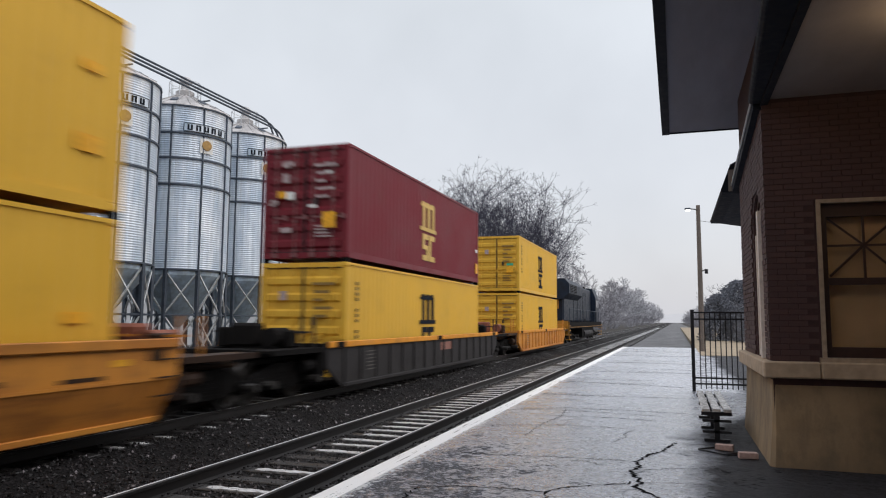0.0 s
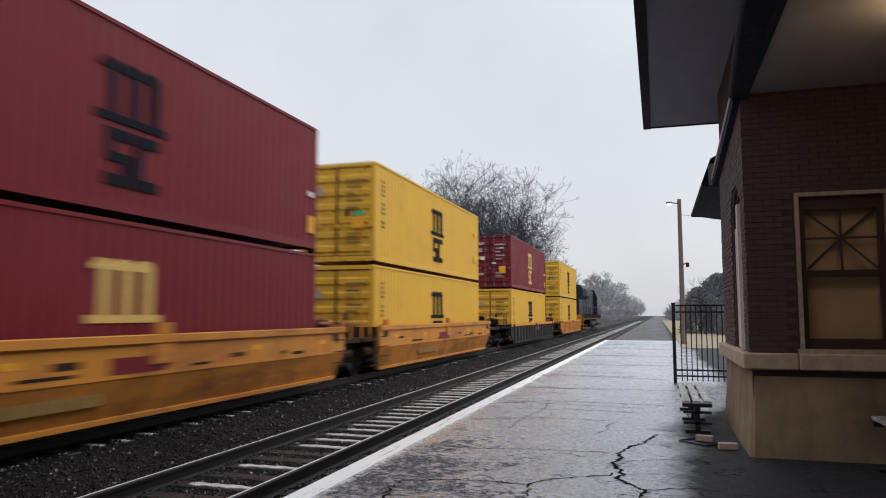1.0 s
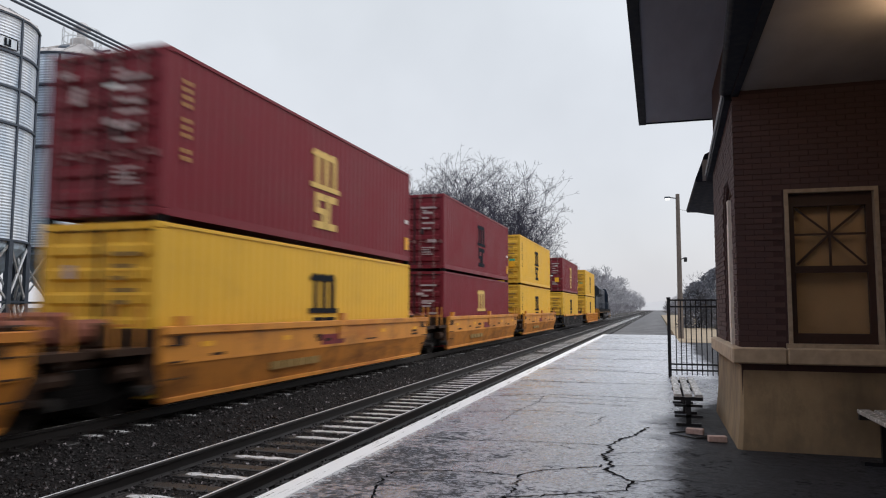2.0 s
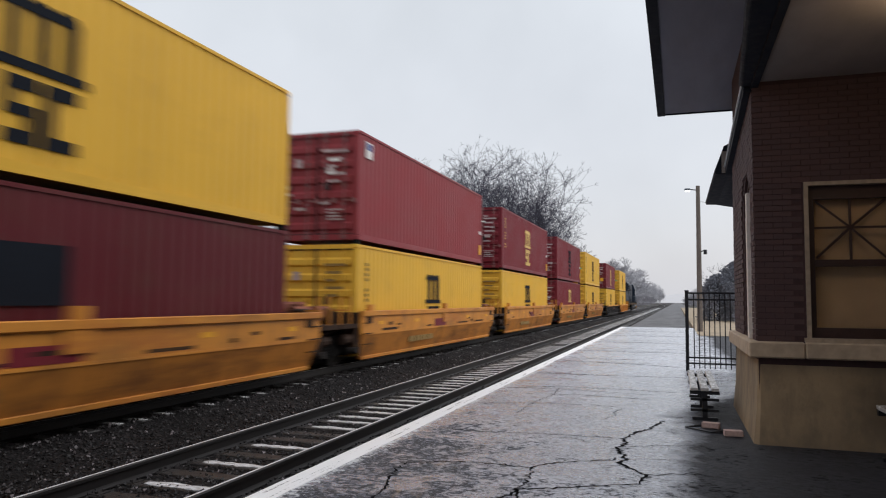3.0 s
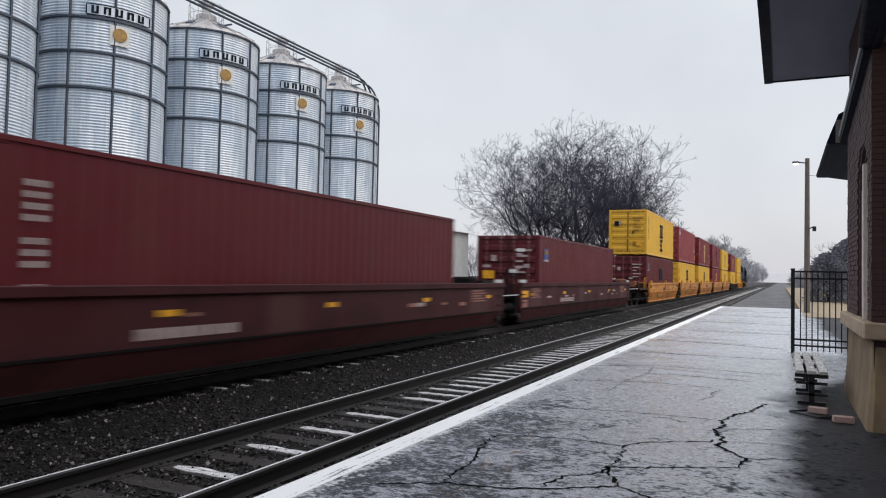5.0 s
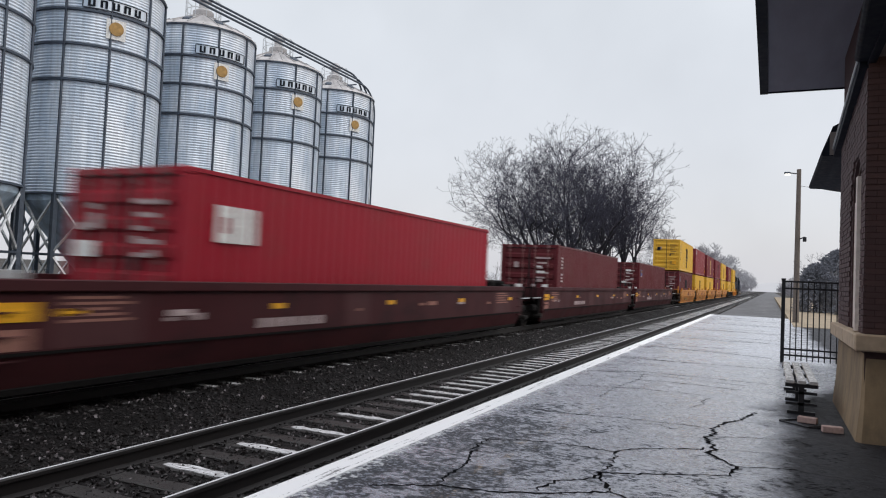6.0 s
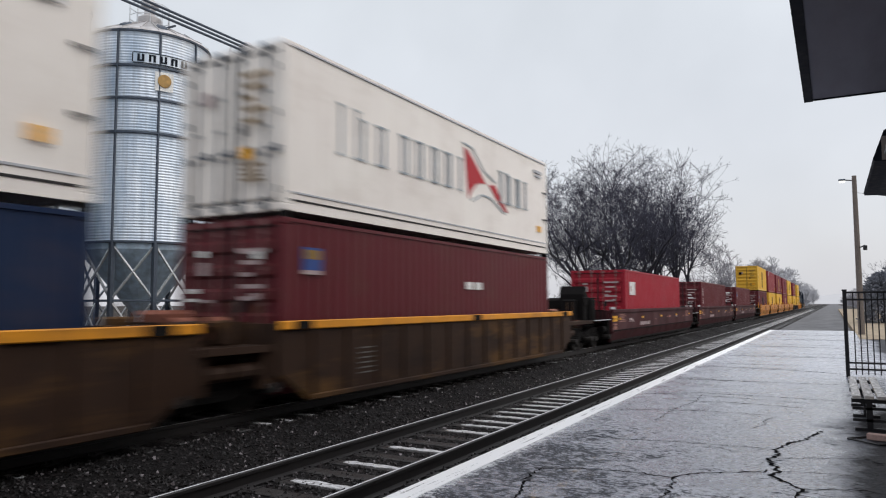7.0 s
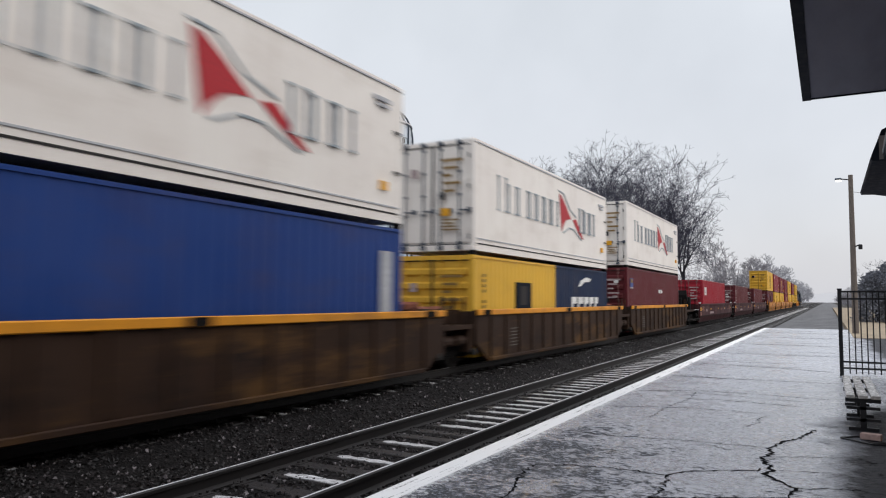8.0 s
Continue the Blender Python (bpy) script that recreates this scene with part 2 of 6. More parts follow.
    h = k.maths('ADD', k.maths('MULTIPLY', flake, 0.6), k.maths('MULTIPLY', fine, 0.4))
    h = k.maths('SUBTRACT', h, k.maths('MULTIPLY', crack, 1.0))
    k.bump(h, 1.0, 0.02)
    return k.m


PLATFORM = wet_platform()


def dark_ballast():
    k = Mat("wet_dark_ballast", (0.05, 0.045, 0.045), 0.8, 0.0, 0.15)
    v = k.node("ShaderNodeTexVoronoi", Scale=22.0)
    k.link(k.coords(), v.inputs["Vector"])
    cell = k.ramp(v.outputs["Color"], [(0.0, (0.004, 0.0035, 0.0036)), (0.7, (0.012, 0.010, 0.0105)), (1.0, (0.048, 0.040, 0.041))])
    big = k.noise(0.6, 4)
    k.color(k.mix(k.span(big, 0.4, 0.7, 0, 0.6), cell, (0.008, 0.007, 0.007)))
    k.bump(v.outputs["Distance"], 0.9, 0.05)
    k.rough(k.span(big, 0.3, 0.7, 0.6, 0.95))
    return k.m


BALLAST = dark_ballast()
sk = Mat("wet_stone", (0.05, 0.045, 0.045), 0.45, 0.0, 0.3)
sk.color(sk.ramp(sk.island(), [(0.0, (0.005, 0.004, 0.004)), (0.7, (0.016, 0.013, 0.013)), (0.90, (0.045, 0.037, 0.038)), (1.0, (0.27, 0.24, 0.25))]))
sk.bump(sk.noise(40, 4), 0.3, 0.01)
STONE = sk.m
EARTH = plain("wet_winter_ground", (0.034, 0.029, 0.025), 0.95, 0.0, 1.2, 0.35)
DRY_GRASS = plain("frosted_dead_grass", (0.30, 0.24, 0.17), 0.9, 0.0, 2.5, 0.35)
rk = Mat("wet_rail_steel", (0.014, 0.011, 0.011), 0.6, 0.0)
rk.bump(rk.noise(30, 4), 0.2, 0.003)
RAIL = rk.m
# pale colour paints the sky's glint onto the polished head
RAIL_TOP = Mat("glint_painted_rail_head", (0.74, 0.74, 0.76), 0.45, 0.3).m


def tie_wood():
    k = Mat("sodden_tie_wood", (0.05, 0.04, 0.035), 0.5)
    g = k.noise(9, 6, (1, 12, 1))
    c = k.mix(k.span(g, 0.3, 0.7, 0, 1), (0.010, 0.009, 0.009), (0.032, 0.028, 0.027))
    k.color(c).bump(g, 0.5, 0.01)
    k.rough(k.span(g, 0.3, 0.7, 0.3, 0.6))
    return k.m


TIE = tie_wood()
fk = Mat("wet_slush", (0.7, 0.7, 0.72), 0.35)
fk.bump(fk.noise(35, 5), 0.5, 0.01)
fk.color(fk.mix(fk.span(fk.noise(12, 5, (0.5, 3, 1)), 0.42, 0.62, 0, 1), (0.78, 0.78, 0.8), (0.30, 0.29, 0.29)))
SLUSH = fk.m


def edge_paint():
    k = Mat("worn_white_edge_paint", (0.75, 0.75, 0.76), 0.4)
    n = k.noise(7, 7, (3.2, 0.14, 1), 0.7)
    f = k.noise(45, 4)
    worn = k.maths('ADD', k.maths('MULTIPLY', n, 0.75), k.maths('MULTIPLY', f, 0.25))
    k.color(k.mix(k.span(worn, 0.565, 0.60, 0, 1), (0.84, 0.84, 0.85), (0.05, 0.05, 0.055)))
    k.bump(worn, 0.3, 0.006)
    return k.m


EDGE_PAINT = edge_paint()


def brick_mat():
    k = Mat("dark_red_brick", (0.11, 0.04, 0.035), 0.75)
    n = k.noise(30, 5)
    r = k.ramp(k.random(), [(0.0, (0.066, 0.035, 0.037)), (0.5, (0.072, 0.037, 0.038)), (1.0, (0.080, 0.040, 0.040))])
    k.color(k.mix(k.span(n, 0.35, 0.7, 0, 0.4), r, (0.055, 0.032, 0.033)))
    k.bump(n, 0.4, 0.004)
    return k.m


BRICK = brick_mat()
MORTAR = plain("dark_mortar", (0.062, 0.035, 0.036), 0.9)
STONE_SILL = plain("weathered_limestone", (0.47, 0.36, 0.26), 0.8, 0.0, 9.0, 0.2)


def stucco_mat():
    k = Mat("stained_tan_concrete", (0.34, 0.25, 0.14), 0.85)
    big = k.noise(0.9, 5)
    n = k.noise(38, 6)
    c = k.mix(k.span(big, 0.35, 0.65, 0, 1), (0.35, 0.25, 0.15), (0.15, 0.108, 0.068))
    c = k.mix(k.span(k.noise(3.2, 7, (1, 1, 0.6), 0.7), 0.48, 0.7, 0, 0.55), c, (0.13, 0.10, 0.07))
    c = k.mix(k.span(k.noise(6, 5, (1, 1, 0.25)), 0.5, 0.75, 0, 0.5), c, (0.13, 0.10, 0.07))
    k.color(c).bump(n, 0.4, 0.006)
    return k.m


STUCCO = stucco_mat()
FASCIA = plain("blue_black_eave_paint", (0.014, 0.017, 0.026), 0.7, 0.0, 10, 0.25)
FASCIA.node_tree.nodes["Principled BSDF"].inputs["Specular IOR Level"].default_value = 0.12
sf = Mat("grey_brown_soffit_boards", (0.10, 0.085, 0.08), 0.7)
sf.color(sf.mix(sf.span(sf.noise(3, 5, (1.5, 0.3, 1)), 0.35, 0.7, 0, 1), (0.235, 0.235, 0.285), (0.20, 0.198, 0.24)))
sf.bump(sf.noise(30, 4, (3, 0.2, 1)), 0.25, 0.004)
SOFFIT = sf.m
sf = Mat("brown_grey_soffit_boards", (0.10, 0.085, 0.08), 0.8)
sf.color(sf.mix(sf.span(sf.noise(3, 5, (1, 0.5, 1)), 0.35, 0.7, 0, 1), (0.29, 0.25, 0.235), (0.24, 0.21, 0.20)))
SOFFIT_LOW = sf.m
SHINGLE = plain("dark_roof_shingle", (0.05, 0.05, 0.055), 0.85, 0.0, 14, 0.3)
CREAM_TRIM = plain("peeling_cream_trim", (0.36, 0.28, 0.21), 0.6, 0.0, 16, 0.2)
PALE_TRIM = plain("pale_window_paint", (0.70, 0.62, 0.56), 0.55, 0.0, 14, 0.12)
BROWN_TRIM = plain("dark_brown_sash_paint", (0.045, 0.022, 0.018), 0.5, 0.0, 16, 0.2)
BLIND = plain("tan_window_blind", (0.55, 0.38, 0.23), 0.8, 0.0, 3.5, 0.12)
PANE = Mat("window_pane", (0.9, 0.9, 0.9), 0.04)
PANE.b.inputs["Transmission Weight"].default_value = 1.0
PANE = PANE.m
IRON = plain("black_fence_iron", (0.014, 0.014, 0.017), 0.4, 0.0, 30, 0.2)
BENCH_WOOD = plain("wet_grey_bench_slat", (0.50, 0.48, 0.47), 0.22, 0.0, 20, 0.25)
LOOSE_BRICK = plain("loose_pink_brick", (0.48, 0.34, 0.31), 0.8, 0.0, 25, 0.2)
POLE_WOOD = plain("weathered_pole_wood", (0.15, 0.125, 0.11), 0.85, 0.0, 14, 0.3)


def galvanised():
    """Corrugated galvanised sheet with dull sheets, streaks and a bluish cast."""
    k = Mat("galvanised_bin_sheet", (0.55, 0.57, 0.6), 0.45, 0.2)
    n = k.noise(1.3, 5, (1, 1, 0.3))
    s = k.noise(7, 5, (1, 1, 0.05))
    c = k.mix(k.span(n, 0.35, 0.65, 0, 1), (0.78, 0.84, 0.91), (0.46, 0.56, 0.68))
    c = k.mix(k.span(s, 0.5, 0.75, 0, 0.4), c, (0.27, 0.29, 0.31))
    k.color(c).rough(k.span(n, 0.3, 0.7, 0.34, 0.52))
    return k.m


GALV = galvanised()
GALV_DARK = plain("dull_galvanised_frame", (0.080, 0.098, 0.128), 0.5, 0.4, 12, 0.25)
GALV_ROOF = plain("weathered_bin_roof", (0.52, 0.50, 0.50), 0.5, 0.3, 3, 0.35)
BRACE = plain("bright_brace_steel", (0.62, 0.64, 0.66), 0.4, 0.5, 12, 0.2)
HOPPER = plain("blue_grey_hopper", (0.50, 0.62, 0.74), 0.45, 0.15, 3, 0.3)
GOLD = plain("ochre_badge", (0.40, 0.24, 0.08), 0.6, 0.0, 5, 0.4)
SHED = plain("off_white_metal_shed", (0.62, 0.62, 0.63), 0.6, 0.0, 1.5, 0.1)
BRUSH_TWIG = plain("brown_brush_twigs", (0.10, 0.085, 0.085), 0.9, 0.0, 3, 0.35)
BARK = plain("dark_wet_bark", (0.034, 0.033, 0.042), 0.9, 0.0, 8, 0.35)
TWIG = plain("fine_grey_twigs", (0.052, 0.052, 0.078), 0.9, 0.0, 5, 0.3)
# twig greys for far trees: mist is painted in as a paler colour
PAINTED_MIST_TWIG = plain("mist_painted_twigs", (0.42, 0.42, 0.45), 0.95, 0.0, 2, 0.15)
FAR_TWIG = plain("thin_mist_painted_twigs", (0.24, 0.235, 0.26), 0.95, 0.0, 2, 0.2)
# foliage colour raised to a bluish grey that paints mist over it
EVERGREEN = plain("mist_greyed_evergreen", (0.22, 0.23, 0.265), 0.9, 0.0, 6, 0.4)


# ---------------------------------------------------------------- mesh helpers
def quad_box(bm, x0, x1, y0, y1, z0, z1, bevel=0.0):
    """A box between two corners, its long edges taken off where bevel is set."""
    if bevel:
        made = bmesh.ops.create_cube(bm, size=1.0)
        bmesh.ops.transform(bm, matrix=Matrix.Translation(((x0 + x1) / 2, (y0 + y1) / 2, (z0 + z1) / 2)) @ Matrix.Diagonal((x1 - x0, y1 - y0, z1 - z0, 1)), verts=made["verts"])
        edges = list({ed for v in made["verts"] for ed in v.link_edges})
        bmesh.ops.bevel(bm, geom=edges, offset=bevel, segments=1, affect='EDGES')
        return
    v = [bm.verts.new((x, y, z)) for z in (z0, z1) for y in (y0, y1) for x in (x0, x1)]
    for f in ((0, 2, 3, 1), (4, 5, 7, 6), (0, 1, 5, 4), (2, 6, 7, 3), (0, 4, 6, 2), (1, 3, 7, 5)):
        bm.faces.new([v[i] for i in f])


def tube(bm, a, b, r0, r1=None, sides=8, caps=True):
    """A straight tapered bar from a to b."""
    r1 = r0 if r1 is None else r1
    a, b = Vector(a), Vector(b)
    d = (b - a).normalized()
    u = d.orthogonal().normalized()
    w = d.cross(u)
    ring = []
    for c, r in ((a, r0), (b, r1)):
        ring.append([bm.verts.new(c + r * (math.cos(i * math.tau / sides) * u + math.sin(i * math.tau / sides) * w)) for i in range(sides)])
    for i in range(sides):
        j = (i + 1) % sides
        bm.faces.new((ring[0][i], ring[0][j], ring[1][j], ring[1][i]))
    if caps:
        bm.faces.new(ring[0][::-1])
        bm.faces.new(ring[1])


def prism(bm, outline, axis, lo, hi):
    """Extrude a flat outline (pairs) along axis 'x', 'y' or 'z' from lo to hi."""
    def place(p, h):
        return {"x": (h, p[0], p[1]), "y": (p[0], h, p[1]), "z": (p[0], p[1], h)}[axis]
    a = [bm.verts.new(place(p, lo)) for p in outline]
    b = [bm.verts.new(place(p, hi)) for p in outline]
    n = len(outline)
    for i in range(n):
        bm.faces.new((a[i], a[(i + 1) % n], b[(i + 1) % n], b[i]))
    bm.faces.new(a[::-1])
    bm.faces.new(b)


def ring_sweep(bm, profile, sides, closed=False):
    """Turn a profile of (radius, z) about the z axis."""
    rings = []
    for r, z in profile:
        rings.append([bm.verts.new((r * math.cos(i * math.tau / sides), r * math.sin(i * math.tau / sides), z)) for i in range(sides)])
    for p, q in zip(rings, rings[1:]):
        for i in range(sides):
            j = (i + 1) % sides
            bm.faces.new((p[i], p[j], q[j], q[i]))


def mesh_of(bm, name, material, smooth=False):
    bmesh.ops.recalc_face_normals(bm, faces=bm.faces)
    me = bpy.data.meshes.new(name)
    bm.to_mesh(me)
    bm.free()
    me.materials.append(material)
    if smooth:
        for p in me.polygons:
            p.use_smooth = True
    return me


def part(name, bm, material, parent=None, label="", smooth=False):
    """Link a bmesh as one mesh object under a thing or a part."""
    ob = new(name, mesh_of(bm, name, material, smooth))
    ob.parent = parent
    if label:
        ob["label"] = label
    return ob


def shared(name, me, parent=None, m=None):
    ob = new(name, me)
    ob.parent = parent
    if m is not None:
        ob.matrix_basis = m
    return ob


def boxes(*specs):
    bm = bmesh.new()
    for s in specs:
        quad_box(bm, *s)
    return bm


def root(name, label, category, group="", m=None):
    ob = new(name)
    ob.empty_display_size = 0.3
    if m is not None:
        ob.matrix_basis = m
    return tagged(ob, label, category, group)


def setting(name, bm, material, label, category):
    return tagged(part(name, bm, material), label, category, kind="structure")


# ---------------------------------------------------------------- ground, track and platform
FAR_X, FAR_Z = -3.83, 0.20        # centre line and rail height of the far track
PLAT_Z, PLAT_EDGE = 0.24, 1.79

bm = bmesh.new()
quad_box(bm, -1500, 1500, -300, 2500, -0.8, -0.36)
setting("ground", bm, EARTH, "wet brown winter ground reaching the horizon", "ground")

bm = bmesh.new()
bed = [(1.74, -0.5), (1.74, -0.24), (1.2, -0.19), (-1.3, -0.19), (-1.9, -0.16), (-2.35, -0.02), (-2.55, 0.025), (-5.2, 0.025), (-6.8, -0.36), (-6.8, -0.5)]
prism(bm, bed, "y", -280, 900)
setting("track_bed", bm, BALLAST, "dark wet crushed stone ballast under two tracks", "ballast")

bm = bmesh.new()
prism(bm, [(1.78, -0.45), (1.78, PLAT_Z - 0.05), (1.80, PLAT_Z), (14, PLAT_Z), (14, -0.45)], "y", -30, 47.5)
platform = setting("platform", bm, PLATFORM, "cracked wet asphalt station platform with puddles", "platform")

bm = bmesh.new()
quad_box(bm, 1.76, 2.0, -30, 47.4, PLAT_Z - 0.05, PLAT_Z + 0.004, 0.003)
setting("platform_edge_line", bm, EDGE_PAINT, "worn white painted line along the platform edge", "edge line")

wg = Mat("grey_wet_gravel", (0.1, 0.1, 0.11), 0.55)
wg.color(wg.mix(wg.span(wg.noise(0.5, 7, (1, 0.3, 1), 0.7), 0.42, 0.60, 0, 1), (0.026, 0.025, 0.029), (0.085, 0.082, 0.088)))
wg.bump(wg.noise(11, 7, (1, 1, 1), 0.7), 0.9, 0.05)
WET_GRAVEL = wg.m
bm = bmesh.new()
quad_box(bm, 1.74, 9.0, 47.5, 900, -0.5, -0.05)
setting("gravel_path", bm, WET_GRAVEL, "grey wet gravel beyond the platform end", "gravel")

bm = bmesh.new()
quad_box(bm, 6.2, 60, 37, 200, -0.4, PLAT_Z + 0.02)
setting("grass_verge", bm, DRY_GRASS, "frosted dead grass behind the fence", "grass")

# cracks in the asphalt: thin irregular dark grooves filled with grit
CRACK = plain("gritty_crack_fill", (0.006, 0.006, 0.007), 0.95, spec=0.03)
rnd = random.Random(11)


def crack(points, width):
    bm = bmesh.new()
    pts = []
    for (x0, y0), (x1, y1) in zip(points, points[1:]):
        n = max(2, int(math.hypot(x1 - x0, y1 - y0) / 0.045))
        for i in range(n):
            f = i / n
            pts.append(Vector((x0 + (x1 - x0) * f + rnd.gauss(0, 0.016), y0 + (y1 - y0) * f + rnd.gauss(0, 0.016), 0)))
    pts.append(Vector((*points[-1], 0)))
    left, right = [], []
    for i, p in enumerate(pts):
        d = (pts[min(i + 1, len(pts) - 1)] - pts[max(i - 1, 0)]).normalized()
        n = Vector((-d.y, d.x, 0))
        w = 1.15 * width * (1 + max(0, p.y - 9) * 0.09) * rnd.uniform(0.3, 1.15) * min(1, (len(pts) - i) / 6 + 0.15)
        left.append(bm.verts.new((*(p + n * w).xy, PLAT_Z + 0.003)))
        right.append(bm.verts.new((*(p - n * w).xy, PLAT_Z + 0.003)))
    for i in range(len(pts) - 1):
        bm.faces.new((left[i], right[i], right[i + 1], left[i + 1]))
    part("crack", bm, CRACK, platform)


CRACKS = [
    ([(5.0, 10.44), (4.84, 9.7), (4.72, 9.5), (4.57, 8.9), (4.63, 8.55), (4.53, 8.4), (4.61, 8.07), (4.67, 7.8), (4.63, 7.57), (4.9, 7.16), (4.87, 6.8)], 0.020),
    ([(4.9, 7.16), (5.33, 7.37), (5.6, 7.3)], 0.010),
    ([(4.87, 6.8), (4.42, 6.53), (3.89, 6.25), (3.77, 5.94), (3.56, 5.73), (3.51, 5.37)], 0.013),
    ([(4.62, 7.78), (4.0, 7.37), (3.8, 7.08), (3.88, 6.55), (3.84, 6.25)], 0.013),
    ([(2.25, 8.83), (2.8, 8.75), (3.6, 8.9), (4.55, 8.95)], 0.012),
    ([(3.8, 7.08), (3.26, 7.09), (2.92, 7.03), (2.56, 6.83), (2.59, 6.38), (2.74, 5.84), (2.78, 5.1)], 0.012),
    ([(2.36, 4.79), (2.8, 5.11), (3.25, 5.18), (3.67, 5.43), (4.05, 5.7), (4.4, 5.42), (4.5, 4.6)], 0.015),
    ([(3.84, 6.25), (3.92, 5.95), (4.05, 5.7)], 0.018),
    ([(4.53, 8.4), (5.35, 8.81)], 0.008),
    ([(4.67, 7.8), (5.2, 7.95)], 0.007),
    ([(4.2, 8.6), (4.0, 8.75), (3.8, 8.7)], 0.012),
    ([(2.13, 11.14), (3.3, 11.59), (4.31, 11.57)], 0.009),
    ([(2.09, 13.23), (3.02, 13.9), (4.52, 13.82), (5.25, 13.77)], 0.010),
    ([(4.17, 10.17), (4.34, 10.7), (4.3, 11.1), (4.43, 11.51)], 0.005),
    ([(2.94, 10.35), (2.95, 11.6), (3.12, 12.6), (3.05, 13.72)], 0.006),
    ([(2.1, 16.4), (3.8, 16.3), (5.4, 16.5)], 0.010),
    ([(2.2, 19.8), (4.23, 19.46), (5.3, 19.0)], 0.013),
    ([(2.1, 24.2), (4.0, 24.1), (5.6, 24.3)], 0.013),
    ([(2.1, 29.5), (4.0, 29.6), (5.8, 29.4)], 0.014),
    ([(2.1, 35.6), (5.8, 35.8)], 0.015),
    ([(2.1, 40.6), (5.8, 40.7)], 0.016),
]
for y in (12.6, 13.4, 16.2, 19.9, 21.0, 24.6, 25.8, 29.6, 31.3, 35.2, 37.0, 41.0, 43.5):
    x = rnd.uniform(2.0, 3.4)
    CRACKS.append(([(x, y), (x + rnd.uniform(0.8, 1.4), y + rnd.uniform(-0.2, 0.2)), (min(5.6, x + rnd.uniform(1.6, 2.8)), y + rnd.uniform(-0.2, 0.2))], rnd.uniform(0.006, 0.012)))
for pts, w in CRACKS:
    crack(pts, w)


def rail_mesh(y0, y1, side):
    bm = bmesh.new()
    outline = [(-0.07, -0.18), (-0.07, -0.165), (-0.012, -0.145), (-0.010, -0.05), (-0.036, -0.038), (-0.036, -0.008), (-0.028, 0.0),
               (0.028, 0.0), (0.036, -0.008), (0.036, -0.038), (0.010, -0.05), (0.012, -0.145), (0.07, -0.165), (0.07, -0.18)]
    prism(bm, outline, "y", y0, y1)
    return bm


def track(name, cx, z, label, y_tie, slush_chance):
    tr = root(name, label, "railway track", m=Matrix.Translation((cx, 0, z)))
    tr["kind"] = "structure"
    for s in (-1, 1):
        r = part("rail", rail_mesh(-280, 900, s), RAIL, tr)
        r.matrix_basis = Matrix.Translation((s * 0.7525, 0, 0))
        b = bmesh.new()
        quad_box(b, -0.022, 0.004, -280, 900, -0.004, 0.003)
        t = part("running_band", b, RAIL_TOP, r, "polished running band with sky glint painted in")
    bm = bmesh.new()
    quad_box(bm, -1.3, 1.3, -0.115, 0.115, -0.33, -0.165, 0.012)
    tie = mesh_of(bm, "tie", TIE)
    plates = bmesh.new()
    for s in (-1, 1):
        quad_box(plates, s * 0.7525 - 0.17, s * 0.7525 + 0.17, -0.09, 0.09, -0.165, -0.158)
        for a, c in ((-0.11, -0.05), (0.11, 0.05), (-0.11, 0.05), (0.11, -0.05)):
            quad_box(plates, s * 0.7525 + a - 0.012, s * 0.7525 + a + 0.012, c - 0.012, c + 0.012, -0.158, -0.135)
    plate = mesh_of(plates, "tie_plate", RAIL)
    slabs = []
    for k in range(4):
        b = bmesh.new()
        lo, hi = (-0.47, 0.56) if k < 2 else (-0.40, 0.30)
        n = 9
        front = [(lo + (hi - lo) * i / n, -0.055 - rnd.uniform(0.0, 0.045) * (0 < i < n)) for i in range(n + 1)]
        back = [(lo + (hi - lo) * i / n, 0.02 + rnd.uniform(0.0, 0.07) * (0 < i < n)) for i in range(n + 1)]
        prism(b, front + back[::-1], "z", -0.164, -0.156)
        slabs.append(mesh_of(b, "slush", SLUSH))
    b = bmesh.new()
    prism(b, [(0.98, -0.05), (1.10, -0.08), (1.27, -0.06), (1.28, 0.03), (1.15, 0.05), (1.02, 0.02)], "z", -0.165, -0.158)
    frost = mesh_of(b, "frost", SLUSH)
    bright = {0, 2, 4, 6, 9, 10, 11}
    for k in range(-12, 150):
        y = y_tie + 0.54 * k + rnd.uniform(-0.03, 0.03)
        m = pose(rnd.uniform(-0.04, 0.04), y, rnd.uniform(-0.008, 0.004), 0, 0, rnd.uniform(-1.2, 1.2))
        shared("tie", tie, tr, m)
        shared("tie_plate", plate, tr, m)
        if slush_chance and ((k in bright) if -12 < k < 11 else rnd.random() < slush_chance):
            shared("slush", rnd.choice(slabs[:2] if k in bright else slabs), tr, m)
        if not slush_chance and rnd.random() < 0.45:
            shared("frost", frost, tr, m)
    rest, snow = bmesh.new(), bmesh.new()
    for k in range(150, 420):
        y = y_tie + 0.54 * k
        quad_box(rest, -1.3, 1.3, y - 0.115, y + 0.115, -0.3, -0.165)
        if rnd.random() < slush_chance:
            quad_box(snow, -0.47, 0.56, y - 0.07, y + 0.07, -0.17, -0.157)
    tagged(part("far_ties", rest, TIE, tr), kind="stuff")
    if slush_chance:
        tagged(part("far_slush", snow, SLUSH, tr), kind="stuff")
    else:
        snow.free()


track("track_near", 0.0, 0.0, "empty track with dark rails on slush-dusted wooden ties", 5.5, 0.85)
track("track_far", FAR_X, FAR_Z, "main track carrying the passing freight train", 5.2, 0.0)


